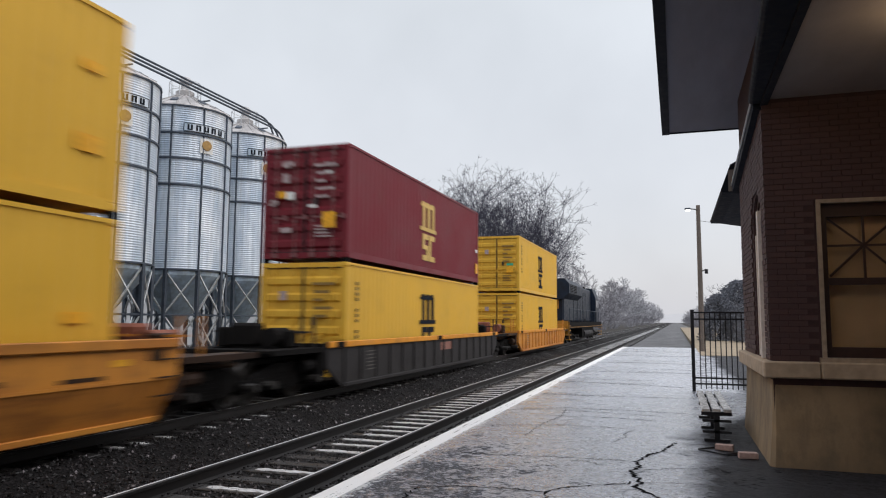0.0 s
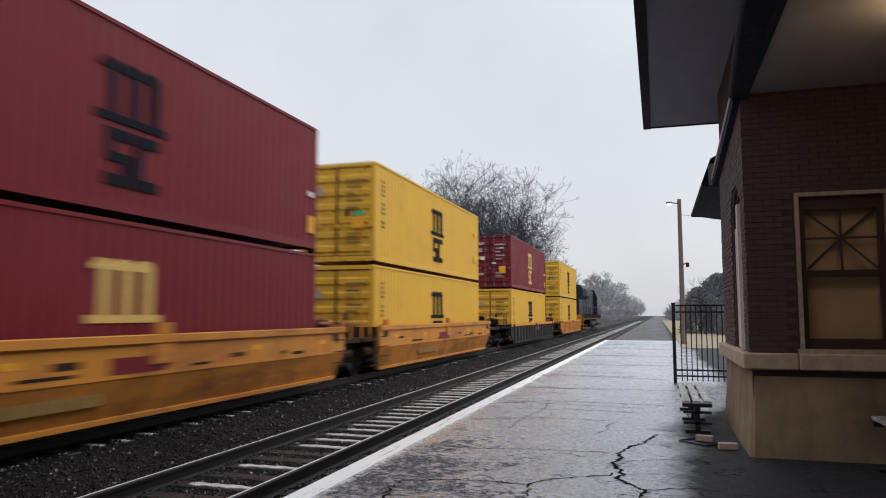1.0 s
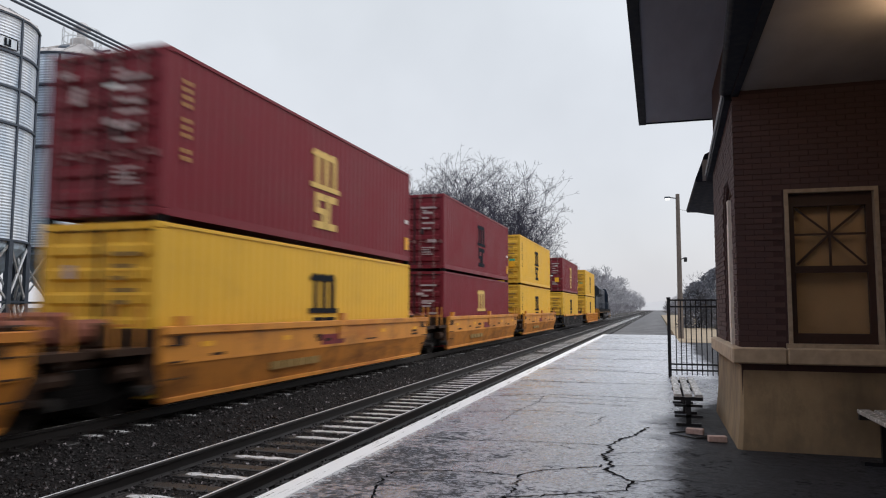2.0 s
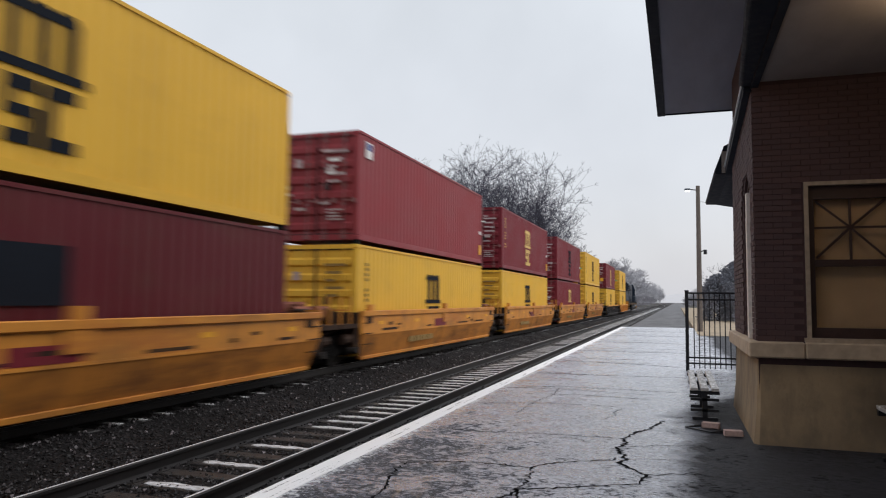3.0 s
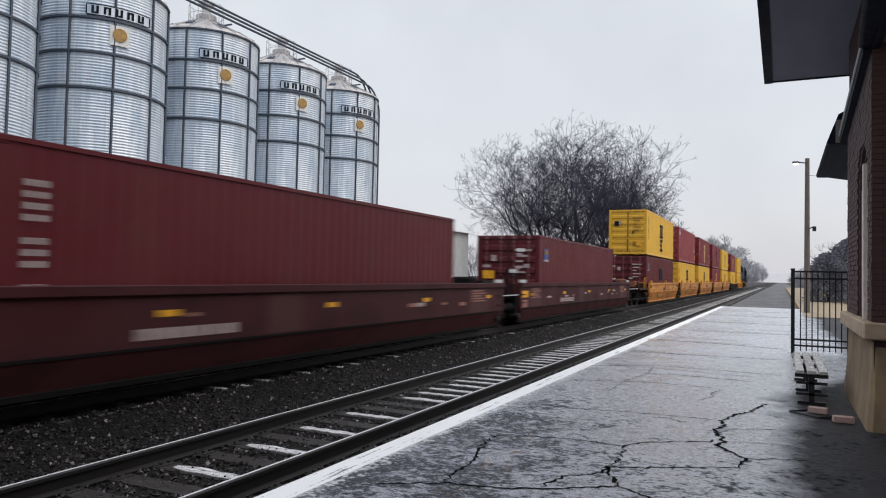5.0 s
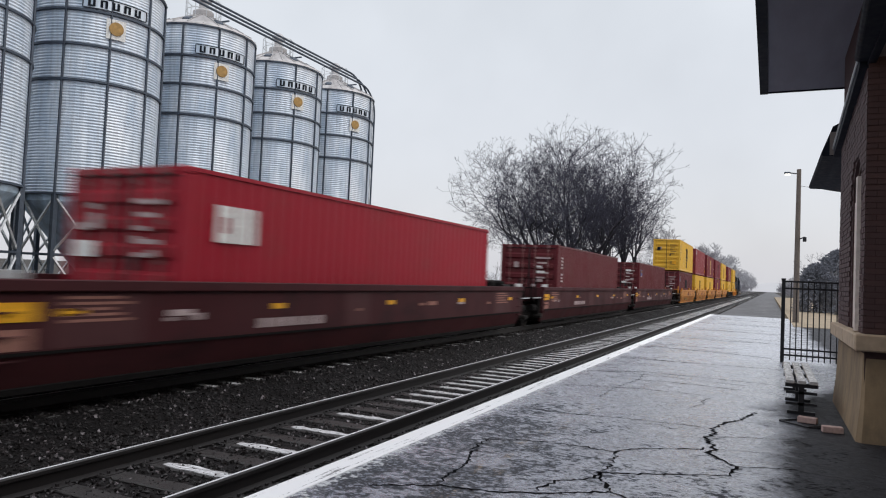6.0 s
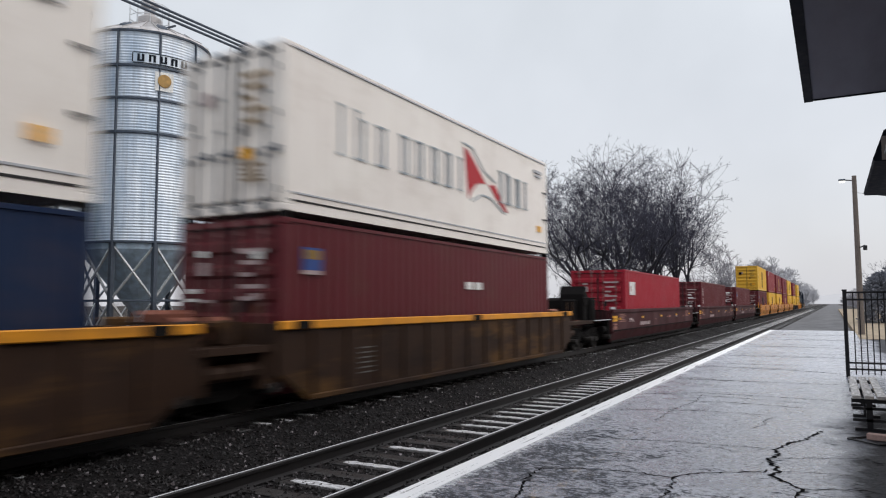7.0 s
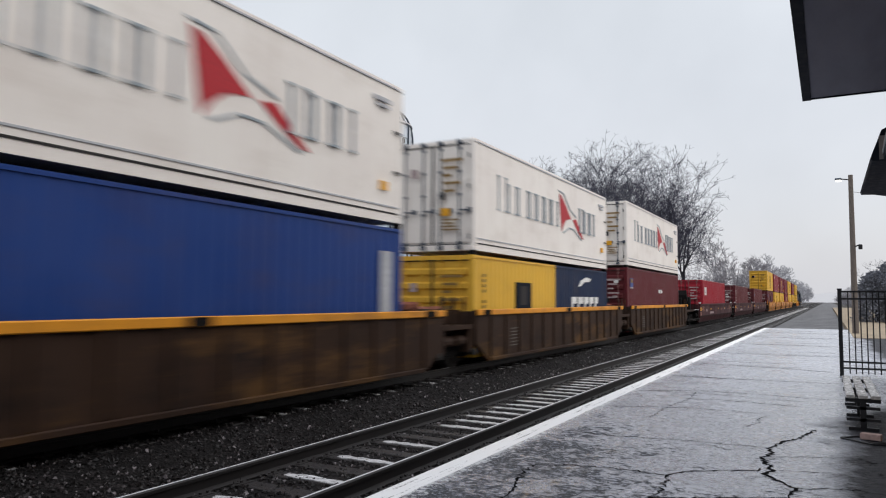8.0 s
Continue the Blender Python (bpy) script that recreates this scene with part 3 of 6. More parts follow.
def scattered_stones(name, count, x0, x1, y0, y1, height, label, big=0.035):
    r = random.Random(5)
    verts, faces = [], []
    unit = [(1, 0, 0), (0.2, 0.9, 0), (-0.9, 0.3, 0), (-0.3, -0.9, 0), (0.1, 0.1, 0.8), (0.0, 0.0, -0.6)]
    tri = [(0, 1, 4), (1, 2, 4), (2, 3, 4), (3, 0, 4), (1, 0, 5), (2, 1, 5), (3, 2, 5), (0, 3, 5)]
    for _ in range(count):
        x = r.uniform(x0, x1)
        y = y0 + (y1 - y0) * r.random() ** 1.7
        s = r.uniform(0.45, 1.25) * big
        rot = Euler((r.uniform(0, 6), r.uniform(0, 6), r.uniform(0, 6))).to_matrix()
        base = len(verts)
        for u in unit:
            p = rot @ Vector((u[0] * s * r.uniform(0.7, 1.3), u[1] * s * r.uniform(0.7, 1.2), u[2] * s * r.uniform(0.6, 1.2)))
            verts.append((x + p.x, y + p.y, height(x) + p.z + 0.3 * s))
        faces.extend([(a + base, b + base, c + base) for a, b, c in tri])
    me = bpy.data.meshes.new(name)
    me.from_pydata(verts, [], faces)
    me.materials.append(STONE)
    tagged(new(name, me), label, "ballast stones", kind="stuff")


def bed_height(x):
    for (xa, za), (xb, zb) in zip(bed[1:], bed[2:]):
        if xb <= x <= xa:
            return za + (zb - za) * (xa - x) / max(1e-6, xa - xb)
    return -0.36


scattered_stones("ballast_stones", 26000, -2.75, 1.7, 2.5, 38, bed_height, "loose wet ballast stones between and beside the rails", 0.029)

# ---------------------------------------------------------------- station building
WALL_Y, WALL_X = 9.2, 6.12
depot = root("station_building", "dark brick railway depot with tan concrete base and deep eaves", "station")
depot["kind"] = "structure"


def under(name, bm, material, label="", smooth=False):
    return part(name, bm, material, depot, label, smooth)


WX0, WX1, WZ0, WZ1 = 6.66, 7.66, 1.46, 3.34      # window in the end wall
AY0, AY1, AZ0, AZ1 = 9.72, 10.72, 1.46, 3.10     # arched opening in the track-side wall
END_Y, TOP_Z, SOF_Z0 = 12.4, 5.56, 4.6
# end wall core with its window opening
under("wall_end", boxes((WALL_X + 0.012, WX0, WALL_Y + 0.003, WALL_Y + 0.35, 0.2, TOP_Z), (WX1, 12.0, WALL_Y + 0.003, WALL_Y + 0.35, 0.2, TOP_Z),
                        (WX0, WX1, WALL_Y + 0.003, WALL_Y + 0.35, 0.2, WZ0), (WX0, WX1, WALL_Y + 0.003, WALL_Y + 0.35, WZ1, TOP_Z)), MORTAR)
# track-side wall core with an arched opening
bm = boxes((WALL_X + 0.012, WALL_X + 0.36, WALL_Y + 0.35, AY0, 0.2, TOP_Z), (WALL_X + 0.012, WALL_X + 0.36, AY1, END_Y, 0.2, TOP_Z),
           (WALL_X + 0.012, WALL_X + 0.36, AY0, AY1, 0.2, AZ0))
arc = [((AY0 + AY1) / 2 + (AY1 - AY0) / 2 * math.cos(a), AZ1 + 0.5 * math.sin(a)) for a in [math.pi * i / 12 for i in range(13)]]
for (ya, za), (yb, zb) in zip(arc, arc[1:]):
    prism(bm, [(ya, za), (yb, zb), (yb, TOP_Z), (ya, TOP_Z)], "x", WALL_X + 0.012, WALL_X + 0.36)
under("wall_track_side", bm, MORTAR)
under("wall_return", boxes((WALL_X + 0.36, 6.9, END_Y - 0.3, END_Y, 0.2, TOP_Z)), MORTAR)
under("wall_main", boxes((6.6, 6.95, END_Y, 17.4, 0.2, TOP_Z)), BRICK)
under("wall_back", boxes((6.95, 12.0, 17.0, 17.4, 0.2, TOP_Z)), BRICK)

# unseen walls, added to keep skylight off the end wall
under("wall_passage_rear", boxes((6.4, 13.0, -3.4, -3.0, 0.2, SOF_Z0)), BRICK)
under("wall_passage_side", boxes((9.2, 9.6, -3.0, WALL_Y - 0.16, 0.2, SOF_Z0)), BRICK)

# flared concrete base
bm = bmesh.new()
prof = [(-0.02, 1.27), (0.0, 1.16), (0.005, 0.95), (0.02, 0.65), (0.06, 0.24), (0.06, 0.1)]


def flare(bm, run):
    """Sweep the flared profile along the outer corner line of the walls."""
    rings = []
    for o, z in prof:
        rings.append([bm.verts.new((p[0] - o * p[2], p[1] - o * p[3], z)) for p in run])
    for a, b in zip(rings, rings[1:]):
        for i in range(len(run) - 1):
            bm.faces.new((a[i], a[i + 1], b[i + 1], b[i]))


flare(bm, [(12.0, WALL_Y, 0, 1), (9.0, WALL_Y, 0, 1), (WALL_X + 0.03, WALL_Y, 0.6, 1), (WALL_X, WALL_Y + 0.03, 1, 0.6), (WALL_X, 11.0, 1, 0), (WALL_X, END_Y, 1, 0), (WALL_X + 0.4, END_Y + 0.02, 0, -1), (6.7, END_Y + 0.02, 0, -1)])
under("flared_base", bm, STUCCO, "stained tan concrete base flaring out at the ground")
# limestone sill course, in blocks
for x0, x1 in ((WALL_X - 0.10, 6.62), (6.626, 7.72), (7.726, 8.8), (8.806, 10.0), (10.006, 12.0)):
    bm = bmesh.new()
    quad_box(bm, x0, x1, WALL_Y - 0.13, WALL_Y + 0.10, 1.26, 1.45, 0.016)
    under("sill_block", bm, STONE_SILL)
for y0, y1 in ((WALL_Y + 0.104, 10.5), (10.506, 11.6), (11.606, END_Y + 0.1)):
    bm = bmesh.new()
    quad_box(bm, WALL_X - 0.10, WALL_X + 0.10, y0, y1, 1.26, 1.45, 0.016)
    under("sill_block", bm, STONE_SILL)

# window in the end wall
win = under("window_1", boxes((WX0, WX1, WALL_Y + 0.22, WALL_Y + 0.24, WZ0, WZ1)), BLIND, "tan blind drawn behind the glass")
part("window_frame", boxes((WX0, WX0 + 0.045, WALL_Y - 0.035, WALL_Y + 0.2, WZ0, WZ1), (WX1 - 0.045, WX1, WALL_Y - 0.035, WALL_Y + 0.2, WZ0, WZ1),
                           (WX0 + 0.045, WX1 - 0.045, WALL_Y - 0.035, WALL_Y + 0.2, WZ1 - 0.045, WZ1)), CREAM_TRIM, win, "peeling cream window casing")
part("window_sill", boxes((WX0 - 0.03, WX1 + 0.03, WALL_Y - 0.06, WALL_Y + 0.2, WZ0 - 0.012, WZ0 + 0.04)), CREAM_TRIM, win)
a0, a1, cz = WX0 + 0.045, WX1 - 0.045, 2.38
mid = (a0 + a1) / 2
part("sash", boxes((a0, a0 + 0.07, WALL_Y + 0.06, WALL_Y + 0.12, WZ0 + 0.04, WZ1 - 0.045), (a1 - 0.07, a1, WALL_Y + 0.06, WALL_Y + 0.12, WZ0 + 0.04, WZ1 - 0.045),
                   (a0 + 0.07, a1 - 0.07, WALL_Y + 0.06, WALL_Y + 0.12, WZ1 - 0.20, WZ1 - 0.045), (a0 + 0.07, a1 - 0.07, WALL_Y + 0.06, WALL_Y + 0.12, WZ0 + 0.04, WZ0 + 0.16),
                   (a0 + 0.07, a1 - 0.07, WALL_Y + 0.055, WALL_Y + 0.12, cz - 0.04, cz + 0.04)), BROWN_TRIM, win, "dark brown sash")
bars = bmesh.new()
hub = (mid, WALL_Y + 0.09, 2.80)
for q in ((mid, cz + 0.04), (mid, 3.14), (a0 + 0.07, 2.80), (a1 - 0.07, 2.80), (a0 + 0.09, cz + 0.06), (a1 - 0.09, cz + 0.06), (a0 + 0.09, 3.12), (a1 - 0.09, 3.12)):
    tube(bars, hub, (q[0], WALL_Y + 0.09, q[1]), 0.018, sides=4)
part("glazing_bars", bars, BROWN_TRIM, win)
for z0, z1 in ((WZ0 + 0.16, cz - 0.04), (cz + 0.04, WZ1 - 0.20)):
    pane = part("pane", boxes((a0 + 0.07, a1 - 0.07, WALL_Y + 0.125, WALL_Y + 0.13, z0, z1)), PANE, win)
    pane.visible_shadow = False

# arched window in the track-side wall
awin = under("window_2", boxes((WALL_X + 0.24, WALL_X + 0.25, AY0, AY1, AZ0, AZ1 + 0.5)), BLIND)
part("window_frame", boxes((WALL_X - 0.05, WALL_X + 0.2, AY0 - 0.10, AY0 + 0.05, AZ0, AZ1 + 0.2), (WALL_X + 0.03, WALL_X + 0.2, AY1 - 0.09, AY1, AZ0, AZ1),
                           (WALL_X + 0.03, WALL_X + 0.2, AY0 + 0.09, AY1 - 0.09, AZ0, AZ0 + 0.08)), PALE_TRIM, awin, "pale painted arched window casing")
bm = bmesh.new()
for (ya, za), (yb, zb) in zip(arc, arc[1:]):
    sc = 0.84
    mc = (AY0 + AY1) / 2
    prism(bm, [(ya, za), (yb, zb), (mc + (yb - mc) * sc, AZ1 + (zb - AZ1) * sc), (mc + (ya - mc) * sc, AZ1 + (za - AZ1) * sc)], "x", WALL_X + 0.05, WALL_X + 0.2)
part("arch_head", bm, BROWN_TRIM, awin)
part("sash", boxes((WALL_X + 0.1, WALL_X + 0.16, AY0 + 0.09, AY1 - 0.09, 2.3, 2.38), (WALL_X + 0.1, WALL_X + 0.16, 10.2, 10.24, AZ0 + 0.08, AZ1 + 0.4)), BROWN_TRIM, awin)

# roof: low eave by the end wall, high eave above, and the eave beyond
EAVE_X, EAVE_Z, SOF_Z = 4.90, 5.58, 4.60
part("soffit_low", boxes((6.19, 13.0, -8.0, WALL_Y, SOF_Z, SOF_Z + 0.08)), SOFFIT_LOW, depot, "grey-brown boarded soffit")
bm = bmesh.new()
prism(bm, [(6.03, WALL_Y + 0.05), (6.11, WALL_Y + 0.05), (6.11, -8.0), (5.10, -8.0)], "z", SOF_Z - 0.03, SOF_Z + 0.14)
prism(bm, [(6.11, WALL_Y + 0.05), (6.19, WALL_Y + 0.05), (6.19, -8.0), (6.11, -8.0)], "z", SOF_Z - 0.07, SOF_Z + 0.2)
part("gutter_low", bm, FASCIA, depot, "blue-black gutter and fascia")
bm = bmesh.new()
tube(bm, (5.095, -8.0, SOF_Z + 0.02), (6.025, WALL_Y + 0.05, SOF_Z + 0.02), 0.05, sides=10)
part("gutter_lip", bm, FASCIA, depot, smooth=True)
bm = bmesh.new()
prism(bm, [(6.02, SOF_Z + 0.2), (6.02, SOF_Z + 0.26), (13.0, SOF_Z + 0.9), (13.0, SOF_Z + 0.2)], "y", -8.0, WALL_Y)
part("roof_low", bm, SHINGLE, depot)
part("soffit_high", boxes((EAVE_X + 0.14, 13.0, -8.0, 14.25, EAVE_Z, EAVE_Z + 0.06)), SOFFIT, depot, "grey-brown boarded soffit")
part("gutter_high", boxes((EAVE_X, EAVE_X + 0.14, -8.0, 14.30, EAVE_Z - 0.03, EAVE_Z + 0.22)), FASCIA, depot, "blue-black gutter")
part("fascia_end", boxes((EAVE_X + 0.14, 13.0, 14.25, 14.30, EAVE_Z - 0.02, EAVE_Z + 0.2)), FASCIA, depot)
bm = bmesh.new()
prism(bm, [(EAVE_X, EAVE_Z + 0.22), (EAVE_X, EAVE_Z + 0.28), (9.5, EAVE_Z + 2.9), (13.5, EAVE_Z + 0.4), (13.5, EAVE_Z + 0.22)], "y", -8.0, 14.30)
part("roof_high", bm, SHINGLE, depot)
# upper wall coloured near black in place of the high soffit's shade
part("wall_upper", boxes((6.35, 6.6, -8.0, WALL_Y, SOF_Z + 0.26, EAVE_Z)), FASCIA, depot)
# moulded band along the track-side wall and the farther eave
bm = bmesh.new()
prism(bm, [(WALL_Y + 0.05, 4.50), (WALL_Y + 0.05, 4.64), (END_Y + 0.4, 4.22), (END_Y + 0.4, 4.08)], "x", WALL_X - 0.09, WALL_X + 0.02)
part("eave_band", bm, FASCIA, depot)
bm = bmesh.new()
prism(bm, [(WALL_Y + 0.05, 4.64), (WALL_Y + 0.05, 5.56), (END_Y + 0.4, 5.56), (END_Y + 0.4, 4.22)], "x", WALL_X + 0.15, WALL_X + 0.36)
part("wall_gable", bm, FASCIA, depot)
bm = bmesh.new()
tube(bm, (WALL_X - 0.10, WALL_Y + 0.05, 4.635), (WALL_X - 0.10, END_Y + 0.4, 4.215), 0.014, sides=6)
part("downpipe", bm, STEEL, depot, "light metal drip edge")
bm = bmesh.new()
eave_out = [(5.88, 4.12), (5.86, 4.17), (6.02, 4.60), (6.08, 4.63), (6.6, 4.95), (6.6, 4.02), (6.35, 4.06), (6.1, 4.11)]
prism(bm, eave_out, "y", 12.9, 17.0)
part("eave_far", bm, FASCIA, depot)
part("eave_far_soffit", boxes((5.98, 6.34, 12.86, 12.896, 4.13, 4.5)), SOFFIT_LOW, depot)


def brick_list(u0, u1, z0, z1, hole):
    out = []
    row = 0
    z = z0
    while z < z1 - 0.05:
        u = u0 - (0.1 if row % 2 else 0)
        while u < u1:
            a, b = max(u, u0), min(u + 0.198, u1)
            if b - a > 0.04 and not hole(a, b, z, z + 0.058):
                out.append((a, b, z))
            u += 0.208
        z += 0.0675
        row += 1
    return out


def hole_end(a, b, z0, z1):
    return b > WX0 and a < WX1 and z1 > WZ0 - 0.02 and z0 < WZ1


def hole_side(a, b, z0, z1):
    c = (AY0 + AY1) / 2
    if z1 < AZ1:
        return b > AY0 and a < AY1 and z1 > AZ0
    m = min(abs(a - c), abs(b - c), 0 if a < c < b else 9)
    return m < 0.5 and z0 < AZ1 + 0.5 * math.sqrt(max(0, 1 - (m / 0.5) ** 2))


side = [b for b in brick_list(WALL_Y, END_Y, 1.455, 4.58, hole_side) if b[2] < 4.50 - 0.115 * (b[1] - WALL_Y)]
end = brick_list(WALL_X, 9.6, 1.455, SOF_Z - 0.02, hole_end)
side.sort(key=lambda b: b[0] + 0.3 * b[2])
end.sort(key=lambda b: b[0] + 0.2 * b[2])
one = bmesh.new()
quad_box(one, -0.010, 0.02, 0, 0.198, 0, 0.058)
brick_side = mesh_of(one, "brick", BRICK)
one = bmesh.new()
quad_box(one, 0, 0.198, -0.006, 0.02, 0, 0.058)
brick_end = mesh_of(one, "brick", BRICK)
rest = bmesh.new()
made = 0
for a, b, z in side:
    j = rnd.uniform(-0.003, 0.003)
    if b - a > 0.19 and made < 170:
        shared("brick", brick_side, depot, Matrix.Translation((WALL_X + j, a, z)))
        made += 1
    else:
        quad_box(rest, WALL_X - 0.010 + j, WALL_X + 0.02, a, b, z, z + 0.058)
made = 0
for a, b, z in end:
    j = rnd.uniform(-0.003, 0.003)
    if b - a > 0.19 and made < 120:
        shared("brick", brick_end, depot, Matrix.Translation((a, WALL_Y + j, z)))
        made += 1
    else:
        quad_box(rest, a, b, WALL_Y - 0.006 + j, WALL_Y + 0.02, z, z + 0.058)
tagged(part("brickwork", rest, BRICK, depot), kind="stuff")

# lamp under the low soffit
lamp = root("soffit_lamp", "small warm lamp fixed under the boarded soffit", "lamp", m=Matrix.Translation((7.35, 6.7, SOF_Z)))
bm = bmesh.new()
ring_sweep(bm, [(0.0, 0.0), (0.12, 0.0), (0.13, -0.03), (0.10, -0.05)], 20)
part("base", bm, FASCIA, lamp)
bm = bmesh.new()
ring_sweep(bm, [(0.10, -0.05), (0.11, -0.10), (0.07, -0.15), (0.0, -0.165)], 20)
part("globe", bm, WARM_GLOW, lamp)
glow = new("soffit_lamp_light", bpy.data.lights.new("soffit_lamp_light", 'POINT'))
glow.data.energy = 13
glow.data.color = (1.0, 0.72, 0.42)
glow.data.shadow_soft_size = 0.12
glow.location = (7.35, 6.7, SOF_Z - 0.3)


# ---------------------------------------------------------------- platform furniture
def bench(name, x0, x1, y0, y1, seat, label):
    b = root(name, label, "bench", m=Matrix.Translation((0, 0, PLAT_Z)))
    w = (x1 - x0) / 3
    for i in range(3):
        bm = bmesh.new()
        quad_box(bm, x0 + i * w + 0.018, x0 + (i + 1) * w - 0.018, y0, y1, seat - 0.045, seat, 0.006)
        part("slat", bm, BENCH_WOOD, b, "wet grey slat")
    n = 3
    for i in range(n):
        y = y0 + 0.10 + (y1 - y0 - 0.2) * i / (n - 1)
        c = (x0 + x1) / 2
        leg = boxes((x0 + 0.01, x1 - 0.01, y - 0.03, y + 0.03, seat - 0.10, seat - 0.045), (c - 0.035, c + 0.035, y - 0.03, y + 0.03, 0.03, seat - 0.10),
                    (x0 + 0.04, x1 - 0.04, y - 0.03, y + 0.03, 0.0, 0.04))
        part("leg", leg, IRON, b, "black iron pedestal leg")
    for z in (0.12, 0.27):
        part("stretcher", boxes((x0 + 0.02, x1 - 0.02, y0 + 0.07, y0 + 0.11, z, z + 0.035)), IRON, b)
    return b


bench("bench", 5.36, 5.78, 10.66, 13.35, 0.46, "narrow bench of wet grey slats on black iron legs")
bench("bench", 7.22, 7.72, 5.6, 8.75, 0.58, "dark slatted bench standing beside the end wall")

fence = root("fence", "black iron picket fence behind the bench", "fence", m=Matrix.Translation((0, 18.25, PLAT_Z)))
for x in (5.44, 7.9, 10.3):
    part("post", boxes((x - 0.04, x + 0.04, -0.04, 0.04, 0, 1.92), (x - 0.05, x + 0.05, -0.05, 0.05, 1.92, 1.95)), IRON, fence)
for z in (0.16, 0.30, 1.70, 1.86):
    part("fence_rail", boxes((5.48, 10.3, -0.018, 0.018, z, z + 0.04)), IRON, fence)
x = 5.60
while x < 10.2:
    part("picket", boxes((x - 0.012, x + 0.012, -0.012, 0.012, 0.06, 1.86)), IRON, fence)
    x += 0.118

for i, (x, y, rz, z) in enumerate(((5.86, 9.58, 8, 0), (5.62, 10.08, -12, 0.0))):
    b = bmesh.new()
    quad_box(b, -0.11, 0.11, -0.05, 0.05, 0, 0.075, 0.006)
    lb = tagged(part("loose_brick", b, LOOSE_BRICK), "loose pinkish brick lying on the platform by the wall", "brick", "loose bricks")
    lb.matrix_basis = pose(x, y, PLAT_Z + 0.004, 0, 0, rz)
b = bmesh.new()
tube(b, (5.30, 10.0, 0.012), (5.62, 9.72, 0.012), 0.011, sides=6)
tube(b, (5.62, 9.72, 0.012), (5.95, 9.75, 0.012), 0.011, sides=6)
tube(b, (5.30, 10.0, 0.012), (5.55, 10.25, 0.012), 0.011, sides=6)
tube(b, (5.62, 9.72, 0.012), (5.85, 9.98, 0.012), 0.011, sides=6)
fr = tagged(part("iron_frame", b, IRON), "bent black iron frame lying on the platform", "scrap")
fr.location = (0, 0, PLAT_Z)

pole = root("lamp_pole", "weathered wooden utility pole with a lit street lamp", "street lamp", m=Matrix.Translation((6.42, 42.0, -0.05)))
b = bmesh.new()
tube(b, (0, 0, 0), (0, 0, 8.5), 0.16, 0.11, 12)
part("pole", b, POLE_WOOD, pole)
b = bmesh.new()
tube(b, (0, 0, 8.25), (-0.45, 0, 8.32), 0.03, sides=6)
part("arm", b, IRON, pole)
b = bmesh.new()
quad_box(b, -0.72, -0.40, -0.12, 0.12, 8.27, 8.37, 0.03)
part("lamp_head", b, GALV_DARK, pole)
b = bmesh.new()
quad_box(b, -0.68, -0.42, -0.09, 0.09, 8.19, 8.268, 0.02)
part("lens", b, LAMP_GLOW, pole)
b = bmesh.new()
tube(b, (0.1, -0.1, 4.75), (0.32, -0.25, 4.85), 0.03, sides=6)
quad_box(b, 0.24, 0.42, -0.34, -0.16, 4.6, 4.85, 0.02)
part("floodlight", b, IRON, pole)
b = bmesh.new()
prev = None
for i in range(17):
    f = i / 16
    p = (0.1 + 14 * f, -2 * f, 7.6 - 1.2 * f - 1.6 * f * (1 - f))
    if prev:
        tube(b, prev, p, 0.012, sides=4, caps=False)
    prev = p
part("cable", b, IRON, pole)

# ---------------------------------------------------------------- grain bins
BIN_R, BIN_Z0, BIN_Z1 = 2.28, 4.15, 11.85


